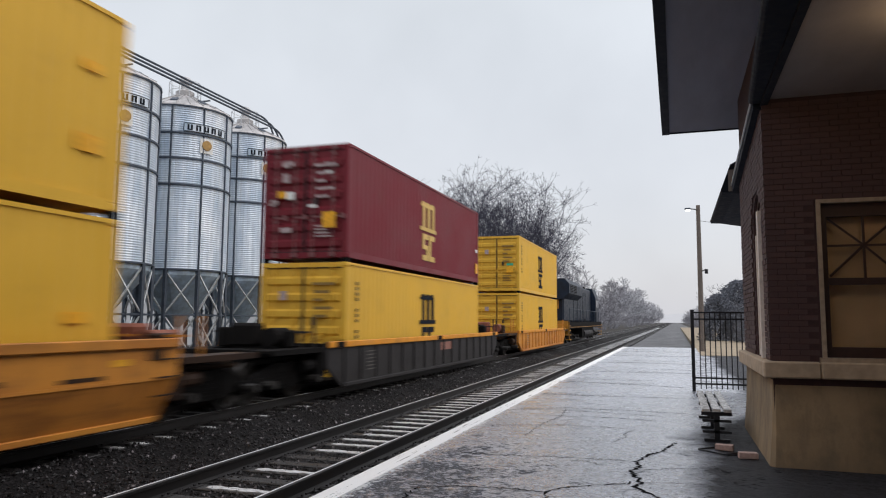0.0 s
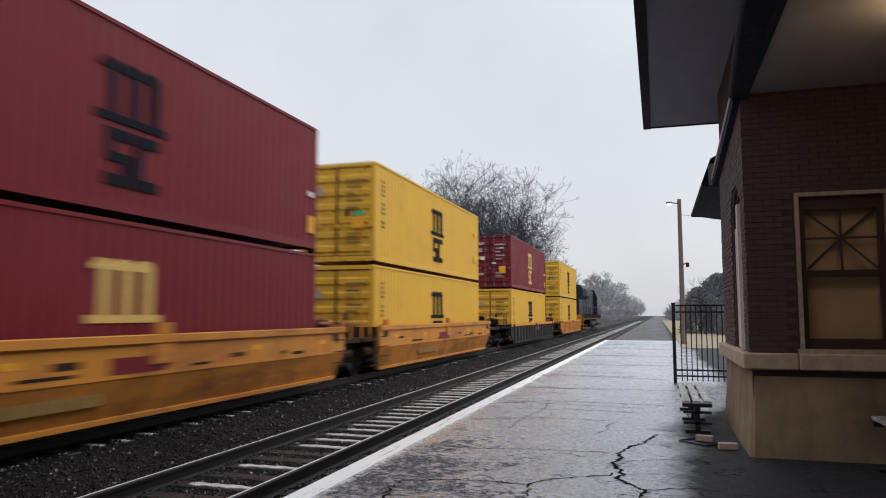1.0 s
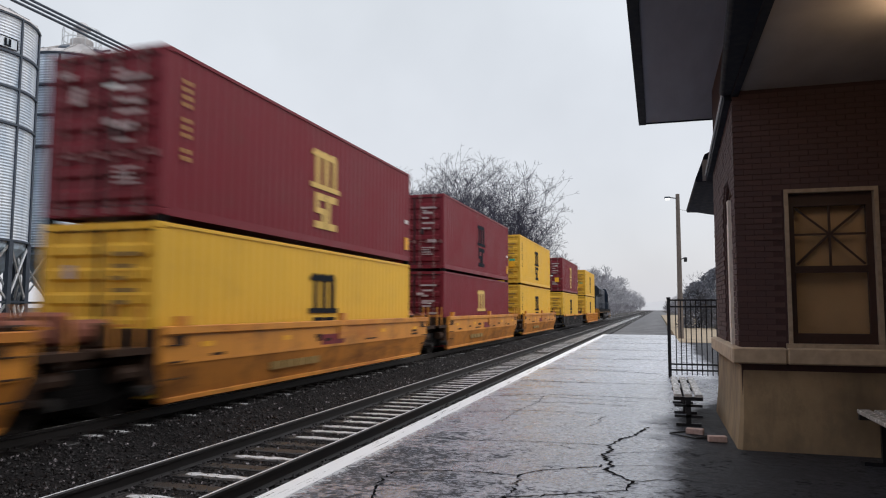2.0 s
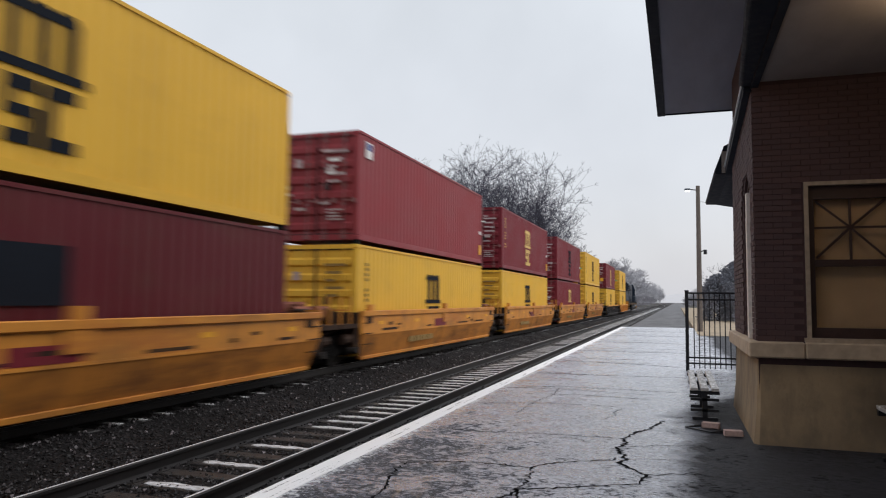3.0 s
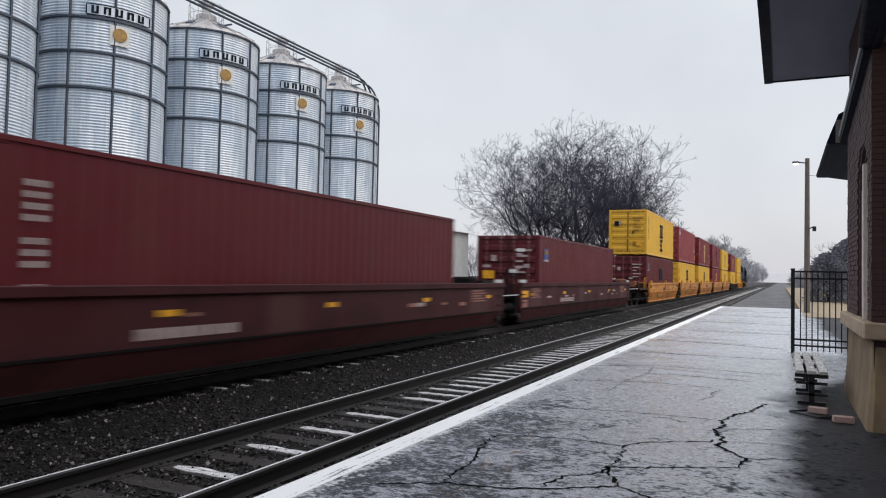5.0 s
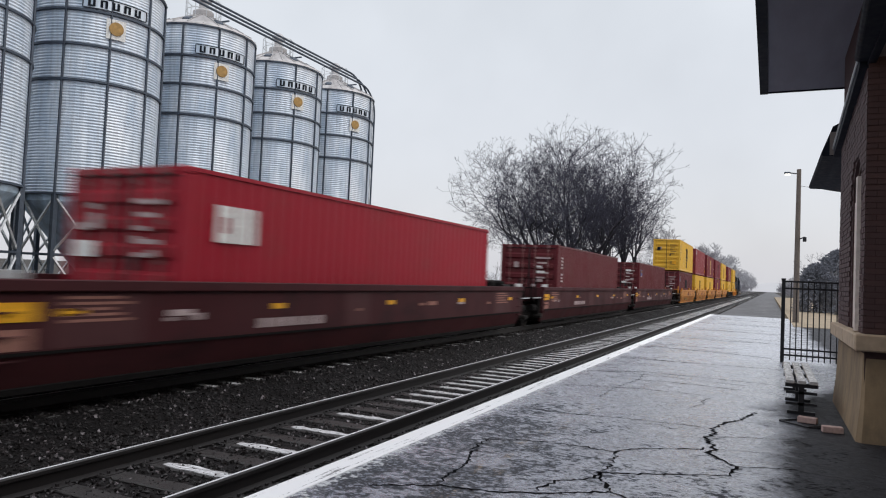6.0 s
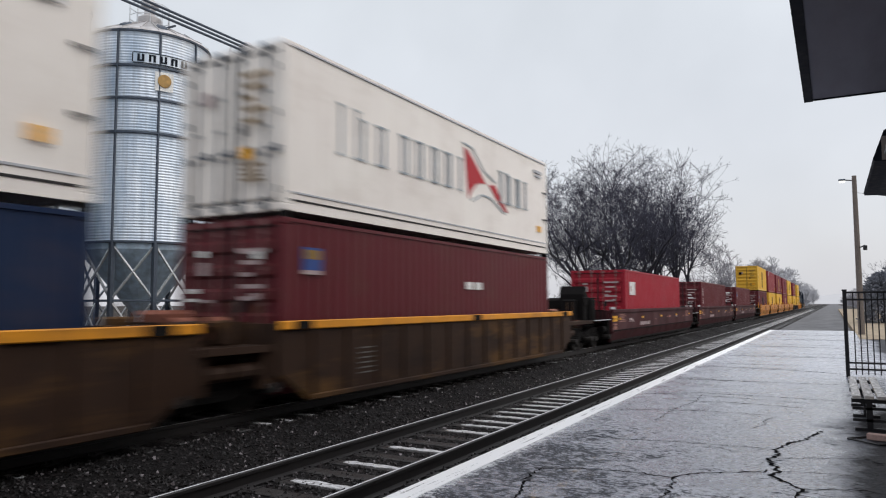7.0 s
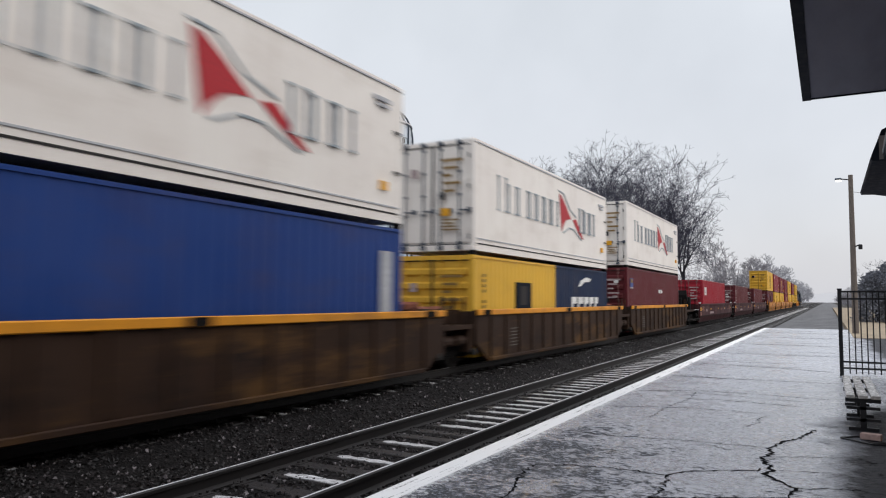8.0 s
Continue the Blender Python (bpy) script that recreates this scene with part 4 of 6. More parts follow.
def grain_bin():
    g = root("grain_bin", "corrugated galvanised hopper grain bin on braced legs", "grain silo", "grain bins beside the track")
    bm = bmesh.new()
    prof_b = []
    n = int((BIN_Z1 - BIN_Z0) / 0.102)
    for i in range(n * 2 + 1):
        prof_b.append((BIN_R + (0.010 if i % 2 else -0.010), BIN_Z0 + (BIN_Z1 - BIN_Z0) * i / (n * 2)))
    ring_sweep(bm, prof_b, 48)
    part("wall", bm, GALV, g)
    for z in (BIN_Z0, 8.1, 9.35, 10.55, BIN_Z1):
        bm = bmesh.new()
        ring_sweep(bm, [(BIN_R + 0.01, z - 0.05), (BIN_R + 0.075, z - 0.035), (BIN_R + 0.075, z + 0.035), (BIN_R + 0.01, z + 0.05)], 48)
        part("wind_ring", bm, GALV_DARK, g)
    bm = bmesh.new()
    ring_sweep(bm, [(BIN_R + 0.10, BIN_Z1 + 0.02), (BIN_R + 0.06, BIN_Z1 + 0.09), (0.45, BIN_Z1 + 1.05), (0.45, BIN_Z1 + 1.30), (0.25, BIN_Z1 + 1.42), (0, BIN_Z1 + 1.45)], 24)
    roof = part("roof", bm, GALV_ROOF, g)
    bm = bmesh.new()
    for i in range(24):
        a = math.tau * i / 24
        tube(bm, ((BIN_R + 0.06) * math.cos(a), (BIN_R + 0.06) * math.sin(a), BIN_Z1 + 0.11), (0.45 * math.cos(a), 0.45 * math.sin(a), BIN_Z1 + 1.07), 0.025, sides=4)
    part("roof_rib", bm, GALV_ROOF, roof)
    for i in range(8):
        a = math.tau * (i + 0.5) / 8
        bm = bmesh.new()
        quad_box(bm, -0.20, 0.20, -0.18, 0.18, 0, 0.22, 0.05)
        v = part("roof_vent", bm, GALV_DARK, roof)
        v.matrix_basis = Matrix.Translation((1.55 * math.cos(a), 1.55 * math.sin(a), BIN_Z1 + 0.33)) @ Matrix.Rotation(a, 4, 'Z') @ Matrix.Rotation(radians(32), 4, 'Y')
    bm = bmesh.new()
    tube(bm, (0, 0, BIN_Z1 + 1.4), (0, 0, BIN_Z1 + 1.75), 0.2, sides=10)
    ring_sweep(bm, [(0.2, BIN_Z1 + 1.72), (0.34, BIN_Z1 + 1.78), (0.34, BIN_Z1 + 1.9), (0.18, BIN_Z1 + 2.08), (0.0, BIN_Z1 + 2.12)], 14)
    part("fill_cap", bm, GALV_ROOF, roof)
    bm = bmesh.new()
    for k in range(10):
        a, a2 = math.tau * k / 10, math.tau * (k + 1) / 10
        tube(bm, (0.75 * math.cos(a), 0.75 * math.sin(a), BIN_Z1 + 0.85), (0.75 * math.cos(a), 0.75 * math.sin(a), BIN_Z1 + 1.75), 0.018, sides=4)
        for z in (1.3, 1.75):
            tube(bm, (0.75 * math.cos(a), 0.75 * math.sin(a), BIN_Z1 + z), (0.75 * math.cos(a2), 0.75 * math.sin(a2), BIN_Z1 + z), 0.016, sides=4)
    part("guard_rail", bm, BRACE, roof)
    for i in range(10):
        a = math.tau * i / 10 + radians(8)
        c, s = math.cos(a), math.sin(a)
        bm = bmesh.new()
        tube(bm, ((BIN_R + 0.04) * c, (BIN_R + 0.04) * s, BIN_Z0), ((BIN_R + 0.04) * c, (BIN_R + 0.04) * s, BIN_Z1), 0.042, sides=4)
        part("stiffener", bm, GALV_DARK, g)
        bm = bmesh.new()
        tube(bm, (BIN_R * c, BIN_R * s, -0.36), (BIN_R * c, BIN_R * s, BIN_Z0), 0.11, sides=4)
        part("leg", bm, GALV_DARK, g)
        a2 = a + math.tau / 10
        c2, s2 = math.cos(a2), math.sin(a2)
        bm = bmesh.new()
        for za, zb in ((2.1, BIN_Z0 - 0.1), (BIN_Z0 - 0.1, 2.1), (0.0, 2.05), (2.05, 0.0)):
            tube(bm, (BIN_R * c, BIN_R * s, za), (BIN_R * c2, BIN_R * s2, zb), 0.048, sides=4)
        part("cross_brace", bm, BRACE, g)
        bm = bmesh.new()
        tube(bm, (BIN_R * c, BIN_R * s, 2.07), (BIN_R * c2, BIN_R * s2, 2.07), 0.05, sides=4)
        part("girt", bm, GALV_DARK, g)
    bm = bmesh.new()
    ring_sweep(bm, [(BIN_R - 0.02, BIN_Z0), (BIN_R - 0.06, BIN_Z0 - 0.25), (0.25, 1.5), (0.25, 1.2)], 24)
    part("hopper", bm, HOPPER, g)
    # plain bars for the maker's plate and a round badge on a pale square
    face = radians(-24)
    R2 = BIN_R + 0.05

    def curved_bar(name, a0, a1, z0, z1, mat, out=0.0):
        bm = bmesh.new()
        n = 4
        ring = []
        for i in range(n + 1):
            a = face + (a0 + (a1 - a0) * i / n)
            for r in (R2 + out, R2 + out + 0.015):
                for z in (z0, z1):
                    ring.append(bm.verts.new((r * math.cos(a), r * math.sin(a), z)))
        for i in range(n):
            p, q = ring[4 * i:4 * i + 4], ring[4 * i + 4:4 * i + 8]
            bm.faces.new((p[2], p[3], q[3], q[2]))
            bm.faces.new((p[0], q[0], q[1], p[1]))
            bm.faces.new((p[1], q[1], q[3], p[3]))
            bm.faces.new((p[0], p[2], q[2], q[0]))
        part(name, bm, mat, g)
    curved_bar("nameplate_board", -0.47, 0.47, 10.63, 11.03, GALV)
    for z0, z1 in ((10.63, 10.655), (11.005, 11.03)):
        curved_bar("name_rim", -0.46, 0.46, z0, z1, INK, 0.017)
    for a in (-0.475, 0.46):
        curved_bar("name_rim", a, a + 0.015, 10.66, 11.0, INK, 0.017)
    for i in range(5):
        a = -0.40 + 0.165 * i
        curved_bar("name_bar", a, a + 0.035, 10.70, 10.96, INK, 0.017)
        curved_bar("name_bar", a + 0.065, a + 0.10, 10.70, 10.96, INK, 0.017)
        curved_bar("name_bar", a + 0.035, a + 0.065, 10.91 if i % 2 else 10.70, 10.96 if i % 2 else 10.75, INK, 0.017)
    curved_bar("badge_board", -0.14, 0.14, 9.68, 10.38, WHITE_INK, 0.0)
    bm = bmesh.new()
    m = Matrix.Rotation(face, 4, 'Z') @ Matrix.Translation((R2 + 0.03, 0, 10.05)) @ Matrix.Rotation(radians(90), 4, 'Y')
    bmesh.ops.create_cone(bm, cap_ends=True, segments=20, radius1=0.24, radius2=0.24, depth=0.04, matrix=m)
    part("badge", bm, GOLD, g)
    return g


BINS = [(-18.0, 18.1), (-18.0, 23.35), (-18.0, 28.6), (-18.0, 33.8), (-18.0, 12.85), (-18.0, 7.6)]
first_bin = grain_bin()
first_bin.matrix_basis = Matrix.Translation((*BINS[0], 0))
for x, y in BINS[1:]:
    copy_thing(first_bin, Matrix.Translation((x, y, 0)))

# conveying pipes over the bins and down beside the last one
pipes = root("grain_pipes", "three dark steel grain pipes running over the bins", "pipes", m=Matrix.Translation((-18.0, 0, 0)))
for i in range(3):
    bm = bmesh.new()
    o = 0.34 * i
    path = [Vector((1.0 + o * 0.6, -6, 13.35 - o * 0.8)), Vector((1.0 + o * 0.6, 33.9 + o, 13.35 - o * 0.8))]
    for k in range(1, 9):
        a = radians(90) * k / 8
        path.append(Vector((1.0 + o * 0.6, 33.9 + o + 1.5 * math.sin(a), 13.35 - o * 0.8 - 1.5 * (1 - math.cos(a)))))
    path.append(Vector((1.0 + o * 0.6, 35.4 + o, -0.36)))
    for a, b in zip(path, path[1:]):
        tube(bm, a, b, 0.055, sides=8, caps=False)
    part("pipe", bm, GALV_DARK, pipes, smooth=True)
for y in (12.85, 18.1, 23.35, 28.6, 33.8):
    bm = boxes((-0.05, 1.5, y - 0.03, y + 0.03, 12.58, 12.64), (-0.05, 0.05, y - 0.04, y + 0.04, 12.3, 12.6))
    part("pipe_support", bm, GALV_DARK, pipes)

shed = root("shed", "off-white metal farm shed behind the bins", "shed", m=Matrix.Translation((-34, 60, -0.36)))
part("wall", boxes((-9, 9, -9, 9, 0, 6.6)), SHED, shed)
bm = bmesh.new()
prism(bm, [(-9.4, 6.6), (0, 8.6), (9.4, 6.6)], "y", -9.4, 9.4)
part("roof", bm, GALV_ROOF, shed)
part("wall_lamp", boxes((9.0, 9.2, -8.2, -7.8, 4.6, 4.9)), LAMP_GLOW, shed, "small lit wall lamp")


# ---------------------------------------------------------------- trees
def bare_tree_meshes(seed, height, width, bark, twig, fork=0.2, limbs=6, levels=6, thin=0.016, droop=0.0, first=0.0, base=0.022):
    """Meshes of a forked trunk with limbs and of a fine twiggy crown, grown by splitting limbs level by level."""
    r = random.Random(seed)
    tv, tf, cv, cf = [], [], [], []

    def seg(a, b, r0, r1):
        fine = max(r0, r1) < 0.05
        verts, faces = (cv, cf) if fine else (tv, tf)
        sides = 3 if r0 < 0.07 else 6
        d = (b - a).normalized()
        u = d.orthogonal().normalized()
        w = d.cross(u)
        k = len(verts)
        for c, q in ((a, r0), (b, r1)):
            for i in range(sides):
                t = math.tau * i / sides
                verts.append(tuple(c + q * (math.cos(t) * u + math.sin(t) * w)))
        for i in range(sides):
            j = (i + 1) % sides
            faces.append((k + i, k + j, k + sides + j, k + sides + i))

    def inside(p):
        # a rounded crown, broadest at six tenths of its height
        f = (p.z / height - 0.60) / 0.42
        g = math.hypot(p.x, p.y) / (width * 0.5)
        return f * f + g * g < 1.0 + 0.12 * math.sin(3 * math.atan2(p.y, p.x) + seed) + 0.10 * math.sin(9 * math.atan2(p.y, p.x) + 4 * f)

    def grow(p, d, length, rad, level):
        n = 4 if level < 3 else 3
        for i in range(n):
            bend = 0.10 + 0.035 * level
            lift = 0.05 - droop * (level > 3)
            d = (d + Vector((r.gauss(0, bend), r.gauss(0, bend), r.gauss(lift, bend)))).normalized()
            q = p + d * (length / n)
            r1 = max(thin * 0.55, rad * 0.90)
            seg(p, q, rad, r1)
            p, rad = q, r1
            if level > 0 and not inside(p):
                if level >= levels - 1:
                    return
                level = max(level, levels - 2)
            if level >= 1 and i < n - 1 and r.random() < (0.66 if level < 5 else 0.30) and level < levels:
                side = (d + Vector((r.gauss(0, 0.7), r.gauss(0, 0.7), r.gauss(0.12, 0.5)))).normalized()
                grow(p, side, length * r.uniform(0.5, 0.75), max(thin * 0.6, rad * 0.5), level + 1)
        if level >= levels:
            return
        kids = 3 if level >= levels - 2 else (2 if level < 2 or r.random() < 0.6 else 3)
        for _ in range(kids):
            spread = 0.42 if level < 3 else 0.55
            e = (d + Vector((r.gauss(0, spread), r.gauss(0, spread), r.gauss(0.06, spread * 0.7)))).normalized()
            grow(p, e, length * (r.uniform(0.68, 0.88) if level < levels - 2 else r.uniform(0.45, 0.65)), max(thin * 0.6, rad * r.uniform(0.62, 0.80)), level + 1)

    p, d, rad = Vector((0, 0, 0)), Vector((r.gauss(0, 0.04), r.gauss(0, 0.04), 1)).normalized(), height * base
    steps = 5
    for i in range(steps):
        q = p + d * (fork * height / steps)
        seg(p, q, rad * (1.25 if i == 0 else 1.0), rad * 0.95)
        p, rad = q, rad * 0.95
        d = (d + Vector((r.gauss(0, 0.05), r.gauss(0, 0.05), 0.1))).normalized()
    reach = 0.215 * (height * (1 - fork) + 0.5 * width)
    for i in range(limbs):
        a = math.tau * (i + r.uniform(-0.3, 0.3)) / limbs
        lean = first + r.uniform(0.35, 1.05) * min(1.0, width / height)
        e = Vector((math.cos(a) * lean, math.sin(a) * lean, 1.0)).normalized()
        grow(p - d * r.uniform(0, 0.25) * fork * height, e, reach * r.uniform(0.85, 1.15), rad * r.uniform(0.48, 0.68), 1)
    out = []
    for nm, vv, ff, mt in (("trunk", tv, tf, bark), ("crown", cv, cf, twig)):
        me = bpy.data.meshes.new(nm)
        me.from_pydata(vv, [], ff)
        me.materials.append(mt)
        out.append(me)
    return out


def tree(meshes, x, y, scale, turn, label, group, z=-0.36):
    t = root("thicket" if "thicket" in label else "bare_tree", label, "shrub" if "thicket" in label else "tree", group, m=pose(x, y, z, 0, 0, turn) @ Matrix.Diagonal((scale, scale, scale, 1)))
    if len(meshes[0].vertices):
        shared("trunk", meshes[0], t)
    shared("crown", meshes[1], t)


BIG = [bare_tree_meshes(s, 17.6, 19.5, BARK, TWIG, fork=0.16, limbs=n, levels=7, thin=0.0185, first=0.12, base=0.026) for s, n in ((3, 8), (8, 7))]
TALL = [bare_tree_meshes(s, 18.0, 10.5, BARK, TWIG, fork=0.34, limbs=5, levels=5, thin=0.024, base=0.016) for s in (13, 14, 15)]
SMALL = [bare_tree_meshes(s, 9.5, 7.0, BARK, TWIG, fork=0.16, limbs=6, levels=5, thin=0.018, base=0.014) for s in (21, 22)]
BRUSH = [bare_tree_meshes(s, 6.0, 6.5, BRUSH_TWIG, BRUSH_TWIG, fork=0.05, limbs=10, levels=4, thin=0.02, base=0.012, first=0.3) for s in (51, 52)]
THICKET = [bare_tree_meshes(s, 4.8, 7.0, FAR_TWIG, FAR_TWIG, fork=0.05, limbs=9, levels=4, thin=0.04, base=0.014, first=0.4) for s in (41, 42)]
FAR = [bare_tree_meshes(s, 13.5, 11.0, m, m, fork=0.14, limbs=6, levels=5, thin=w, base=0.018) for s, m, w in ((31, FAR_TWIG, 0.042), (32, FAR_TWIG, 0.042), (33, PAINTED_MIST_TWIG, 0.07), (34, PAINTED_MIST_TWIG, 0.07))]
BIG_LABEL = "large leafless tree with a broad rounded twiggy crown"
for k, x, y, s, a in ((0, -18.0, 75, 1.05, 20), (1, -15.6, 84, 1.16, 140)):
    tree(BIG[k], x, y, s, a, BIG_LABEL, "trees beside the line")
for i, (x, y, s) in enumerate(((-13.2, 86, 1.0), (-12.8, 95, 1.0), (-15.5, 96, 1.05), (-12.6, 103, 1.02), (-14.8, 108, 1.1), (-18, 104, 1.1), (-13.8, 92, 0.85))):
    tree(TALL[i % 3], x, y, s, 70 * i, "tall slender leafless tree at the wood edge", "trees beside the line")
for i in range(15):
    y = 70 + 3.2 * i
    tree(SMALL[i % 2], -10.6 - rnd.uniform(0, 8) - (3 if y < 84 else 0), y, rnd.uniform(0.5, 0.85), rnd.uniform(0, 360), "small leafless sapling in the wood edge", "saplings beside the line")
for x, y, s in ((-36.5, 86, 0.95), (-32.0, 87, 0.85)):
    tree(SMALL[0], x, y, s, x * 7, "small leafless tree behind the shed", "small trees")
# trees farther off take the paler twigs, so more mist is painted in
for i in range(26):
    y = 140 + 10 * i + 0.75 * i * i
    tree(FAR[i % 2 + 2 * (i > 6)], -11.0 - rnd.uniform(0, 4.5), y, rnd.uniform(1.05, 1.4), rnd.uniform(0, 360), "distant leafless tree with mist painted into its colour", "distant trees")
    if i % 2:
        tree(FAR[(i + 1) % 2 + 2 * (i > 6)], 13 + rnd.uniform(0, 10), y + 5, rnd.uniform(0.7, 0.95), rnd.uniform(0, 360), "distant leafless tree with mist painted into its colour", "distant trees")
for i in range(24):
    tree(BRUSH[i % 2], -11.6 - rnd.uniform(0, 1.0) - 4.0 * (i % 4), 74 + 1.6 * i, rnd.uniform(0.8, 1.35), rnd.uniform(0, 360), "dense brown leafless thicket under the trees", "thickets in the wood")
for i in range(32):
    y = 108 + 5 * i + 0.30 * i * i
    tree(THICKET[i % 2], -9.6 - rnd.uniform(0, 2.0), y, rnd.uniform(1.3, 1.9), rnd.uniform(0, 360), "leafless thicket along the line with mist painted into its colour", "distant thickets")
    tree(THICKET[(i + 1) % 2], 11.6 + rnd.uniform(0, 2.5), y + 12, rnd.uniform(1.2, 1.7), rnd.uniform(0, 360), "leafless thicket along the line with mist painted into its colour", "distant thickets")
for x, y, s in ((13.5, 88, 0.9), (18, 95, 0.95), (11.8, 112, 0.95), (24, 100, 1.0)):
    tree(SMALL[1], x, y, s, y * 3, "pale leafless tree beyond the lamp pole", "trees across the platform")


def evergreen(x, y, w, h, seed):
    r = random.Random(seed)
    t = root("evergreen_shrub", "dense evergreen tree beyond the fence, its colour greyed to imitate mist", "tree", "evergreens", m=Matrix.Translation((x, y, -0.36)))
    b = bmesh.new()
    tube(b, (0, 0, 0), (0, 0, h * 0.8), 0.16, 0.05, 8)
    part("trunk", b, BARK, t)
    verts, faces = [], []
    for _ in range(5200):
        a = r.uniform(0, math.tau)
        f = r.random() ** 0.7
        z = h * f
        rad = w * (1 - f ** 2.2) ** 0.6 * r.uniform(0.35, 1.05) * (1 + 0.22 * math.sin(3 * a + 5 * f))
        c = Vector((rad * math.cos(a), rad * math.sin(a), z))
        d = Vector((math.cos(a) + r.gauss(0, 0.4), math.sin(a) + r.gauss(0, 0.4), r.gauss(0.2, 0.4))).normalized() * r.uniform(0.14, 0.34)
        n = d.orthogonal().normalized() * 0.06
        base = len(verts)
        verts += [tuple(c - n), tuple(c + n), tuple(c + d), tuple(c + d * 0.5 + d.cross(n).normalized() * 0.07)]
        faces += [(base, base + 1, base + 2), (base, base + 2, base + 3), (base + 1, base + 3, base + 2)]
    me = bpy.data.meshes.new("crown")
    me.from_pydata(verts, [], faces)
    me.materials.append(EVERGREEN)
    shared("crown", me, t)


for i, (x, y, w, h) in enumerate(((8.6, 66, 1.7, 4.6), (10.6, 70, 2.4, 6.0), (13.0, 72, 2.6, 6.8), (16.4, 74, 2.9, 7.4), (11.5, 62, 2.0, 4.6), (14.6, 63, 2.3, 5.2))):
    evergreen(x, y, w, h, 50 + i)

# far tree line on the horizon; its emission stands in for mist
MIST_GLOW = Mat("glowing_far_mist", (0.3, 0.3, 0.31), 1.0)
MIST_GLOW.b.inputs["Emission Color"].default_value = (0.52, 0.525, 0.56, 1)
MIST_GLOW.b.inputs["Emission Strength"].default_value = 0.9
MIST_GLOW = MIST_GLOW.m
bm = bmesh.new()
prev = None
for i in range(181):
    x = -900 + 10 * i
    h = 12 + 6 * noise.noise(Vector((x * 0.011, 0, 0))) + 3 * noise.noise(Vector((x * 0.07, 3, 0)))
    now = (bm.verts.new((x, 1100, -1)), bm.verts.new((x, 1100, h)))
    if prev:
        bm.faces.new((prev[0], now[0], now[1], prev[1]))
    prev = now
setting("backdrop", bm, MIST_GLOW, "tree line on the horizon, given a pale glow to imitate mist", "backdrop")

# ---------------------------------------------------------------- the train
SPEED_ROWS = [(0.0, 0.0), (1.0, 22.62), (2.5, 57.02), (3.5, 79.78), (4.5, 102.6), (6.5, 148.45), (7.5, 171.2), (8.0, 182.6)]
MOVING = []            # (thing, x, y at the start, z)


def moving(name, label, category, group, x, y, z):
    ob = root(name, label, category, group, m=Matrix.Translation((x, y, z)))
    MOVING.append((ob, x, y, z))
    return ob


WID, HIC = 2.438, 2.895
MESHES = {}


def corrugated(length, z0, z1):
    """A corrugated side sheet in the plane x = 0, waves along y, bulging to -x."""
    bm = bmesh.new()
    n = max(4, round((length - 0.3) / 0.278))
    p = (length - 0.3) / n
    pts = []
    for i in range(n):
        y = 0.15 + p * i
        pts += [(0.0, y), (0.0, y + p * 0.26), (-0.028, y + p * 0.5), (-0.028, y + p * 0.76)]
    pts.append((0.0, length - 0.15))
    lo = [bm.verts.new((x, y, z0)) for x, y in pts]
    hi = [bm.verts.new((x, y, z1)) for x, y in pts]
    for i in range(len(pts) - 1):
        bm.faces.new((lo[i], lo[i + 1], hi[i + 1], hi[i]))
    return bm


def cached(key, build):
    if key not in MESHES:
        MESHES[key] = build()
    return MESHES[key]


def frame_bm(length, height):
    bm = bmesh.new()
    h, w = height, WID / 2
    for s in (-1, 1):
        quad_box(bm, s * w - 0.03 * (s > 0) - 0.03 * (s < 0) + (0.0 if s > 0 else 0.03), s * w + (0.0 if s > 0 else 0.06), 0.16, length - 0.16, 0.0, 0.16)
        quad_box(bm, min(s * w, s * (w - 0.06)), max(s * w, s * (w - 0.06)), 0.16, length - 0.16, h - 0.07, h - 0.008)
        for y0, y1 in ((0.0, 0.16), (length - 0.16, length)):
            quad_box(bm, min(s * w, s * (w - 0.14)), max(s * w, s * (w - 0.14)), y0, y1, 0.12, h - 0.12, 0.012)
            for z0, z1 in ((0.0, 0.118), (h - 0.118, h)):
                quad_box(bm, min(s * (w + 0.006), s * (w - 0.162)), max(s * (w + 0.006), s * (w - 0.162)), y0 - 0.006, y1 + 0.006, z0, z1, 0.02)
    for y0, y1 in ((0.0, 0.10), (length - 0.10, length)):
        quad_box(bm, -w + 0.14, w - 0.14, y0, y1, 0.0, 0.15)
        quad_box(bm, -w + 0.14, w - 0.14, y0, y1, h - 0.12, h - 0.006)
    quad_box(bm, -w + 0.06, w - 0.06, 0.1, length - 0.1, 0.06, 0.14)
    return bm


def door_bm(height, reefer):
    """One leaf, hinge at x = 0, 1.06 wide towards +x, facing -y."""
    bm = bmesh.new()
    quad_box(bm, 0, 1.06, 0.045, 0.08, 0.16, height - 0.13)
    if reefer:
        quad_box(bm, 0.04, 1.02, 0.012, 0.03, 0.22, height - 0.19, 0.006)
    return bm


def panel_bm(step):
    """One pressed rib of a door leaf, with sloping upper and lower faces."""
    bm = bmesh.new()
    prism(bm, [(0.0446, 0.0), (-0.012, step * 0.14), (-0.012, step * 0.46), (0.0446, step * 0.60)], "x", 0.06, 1.0)
    return bm


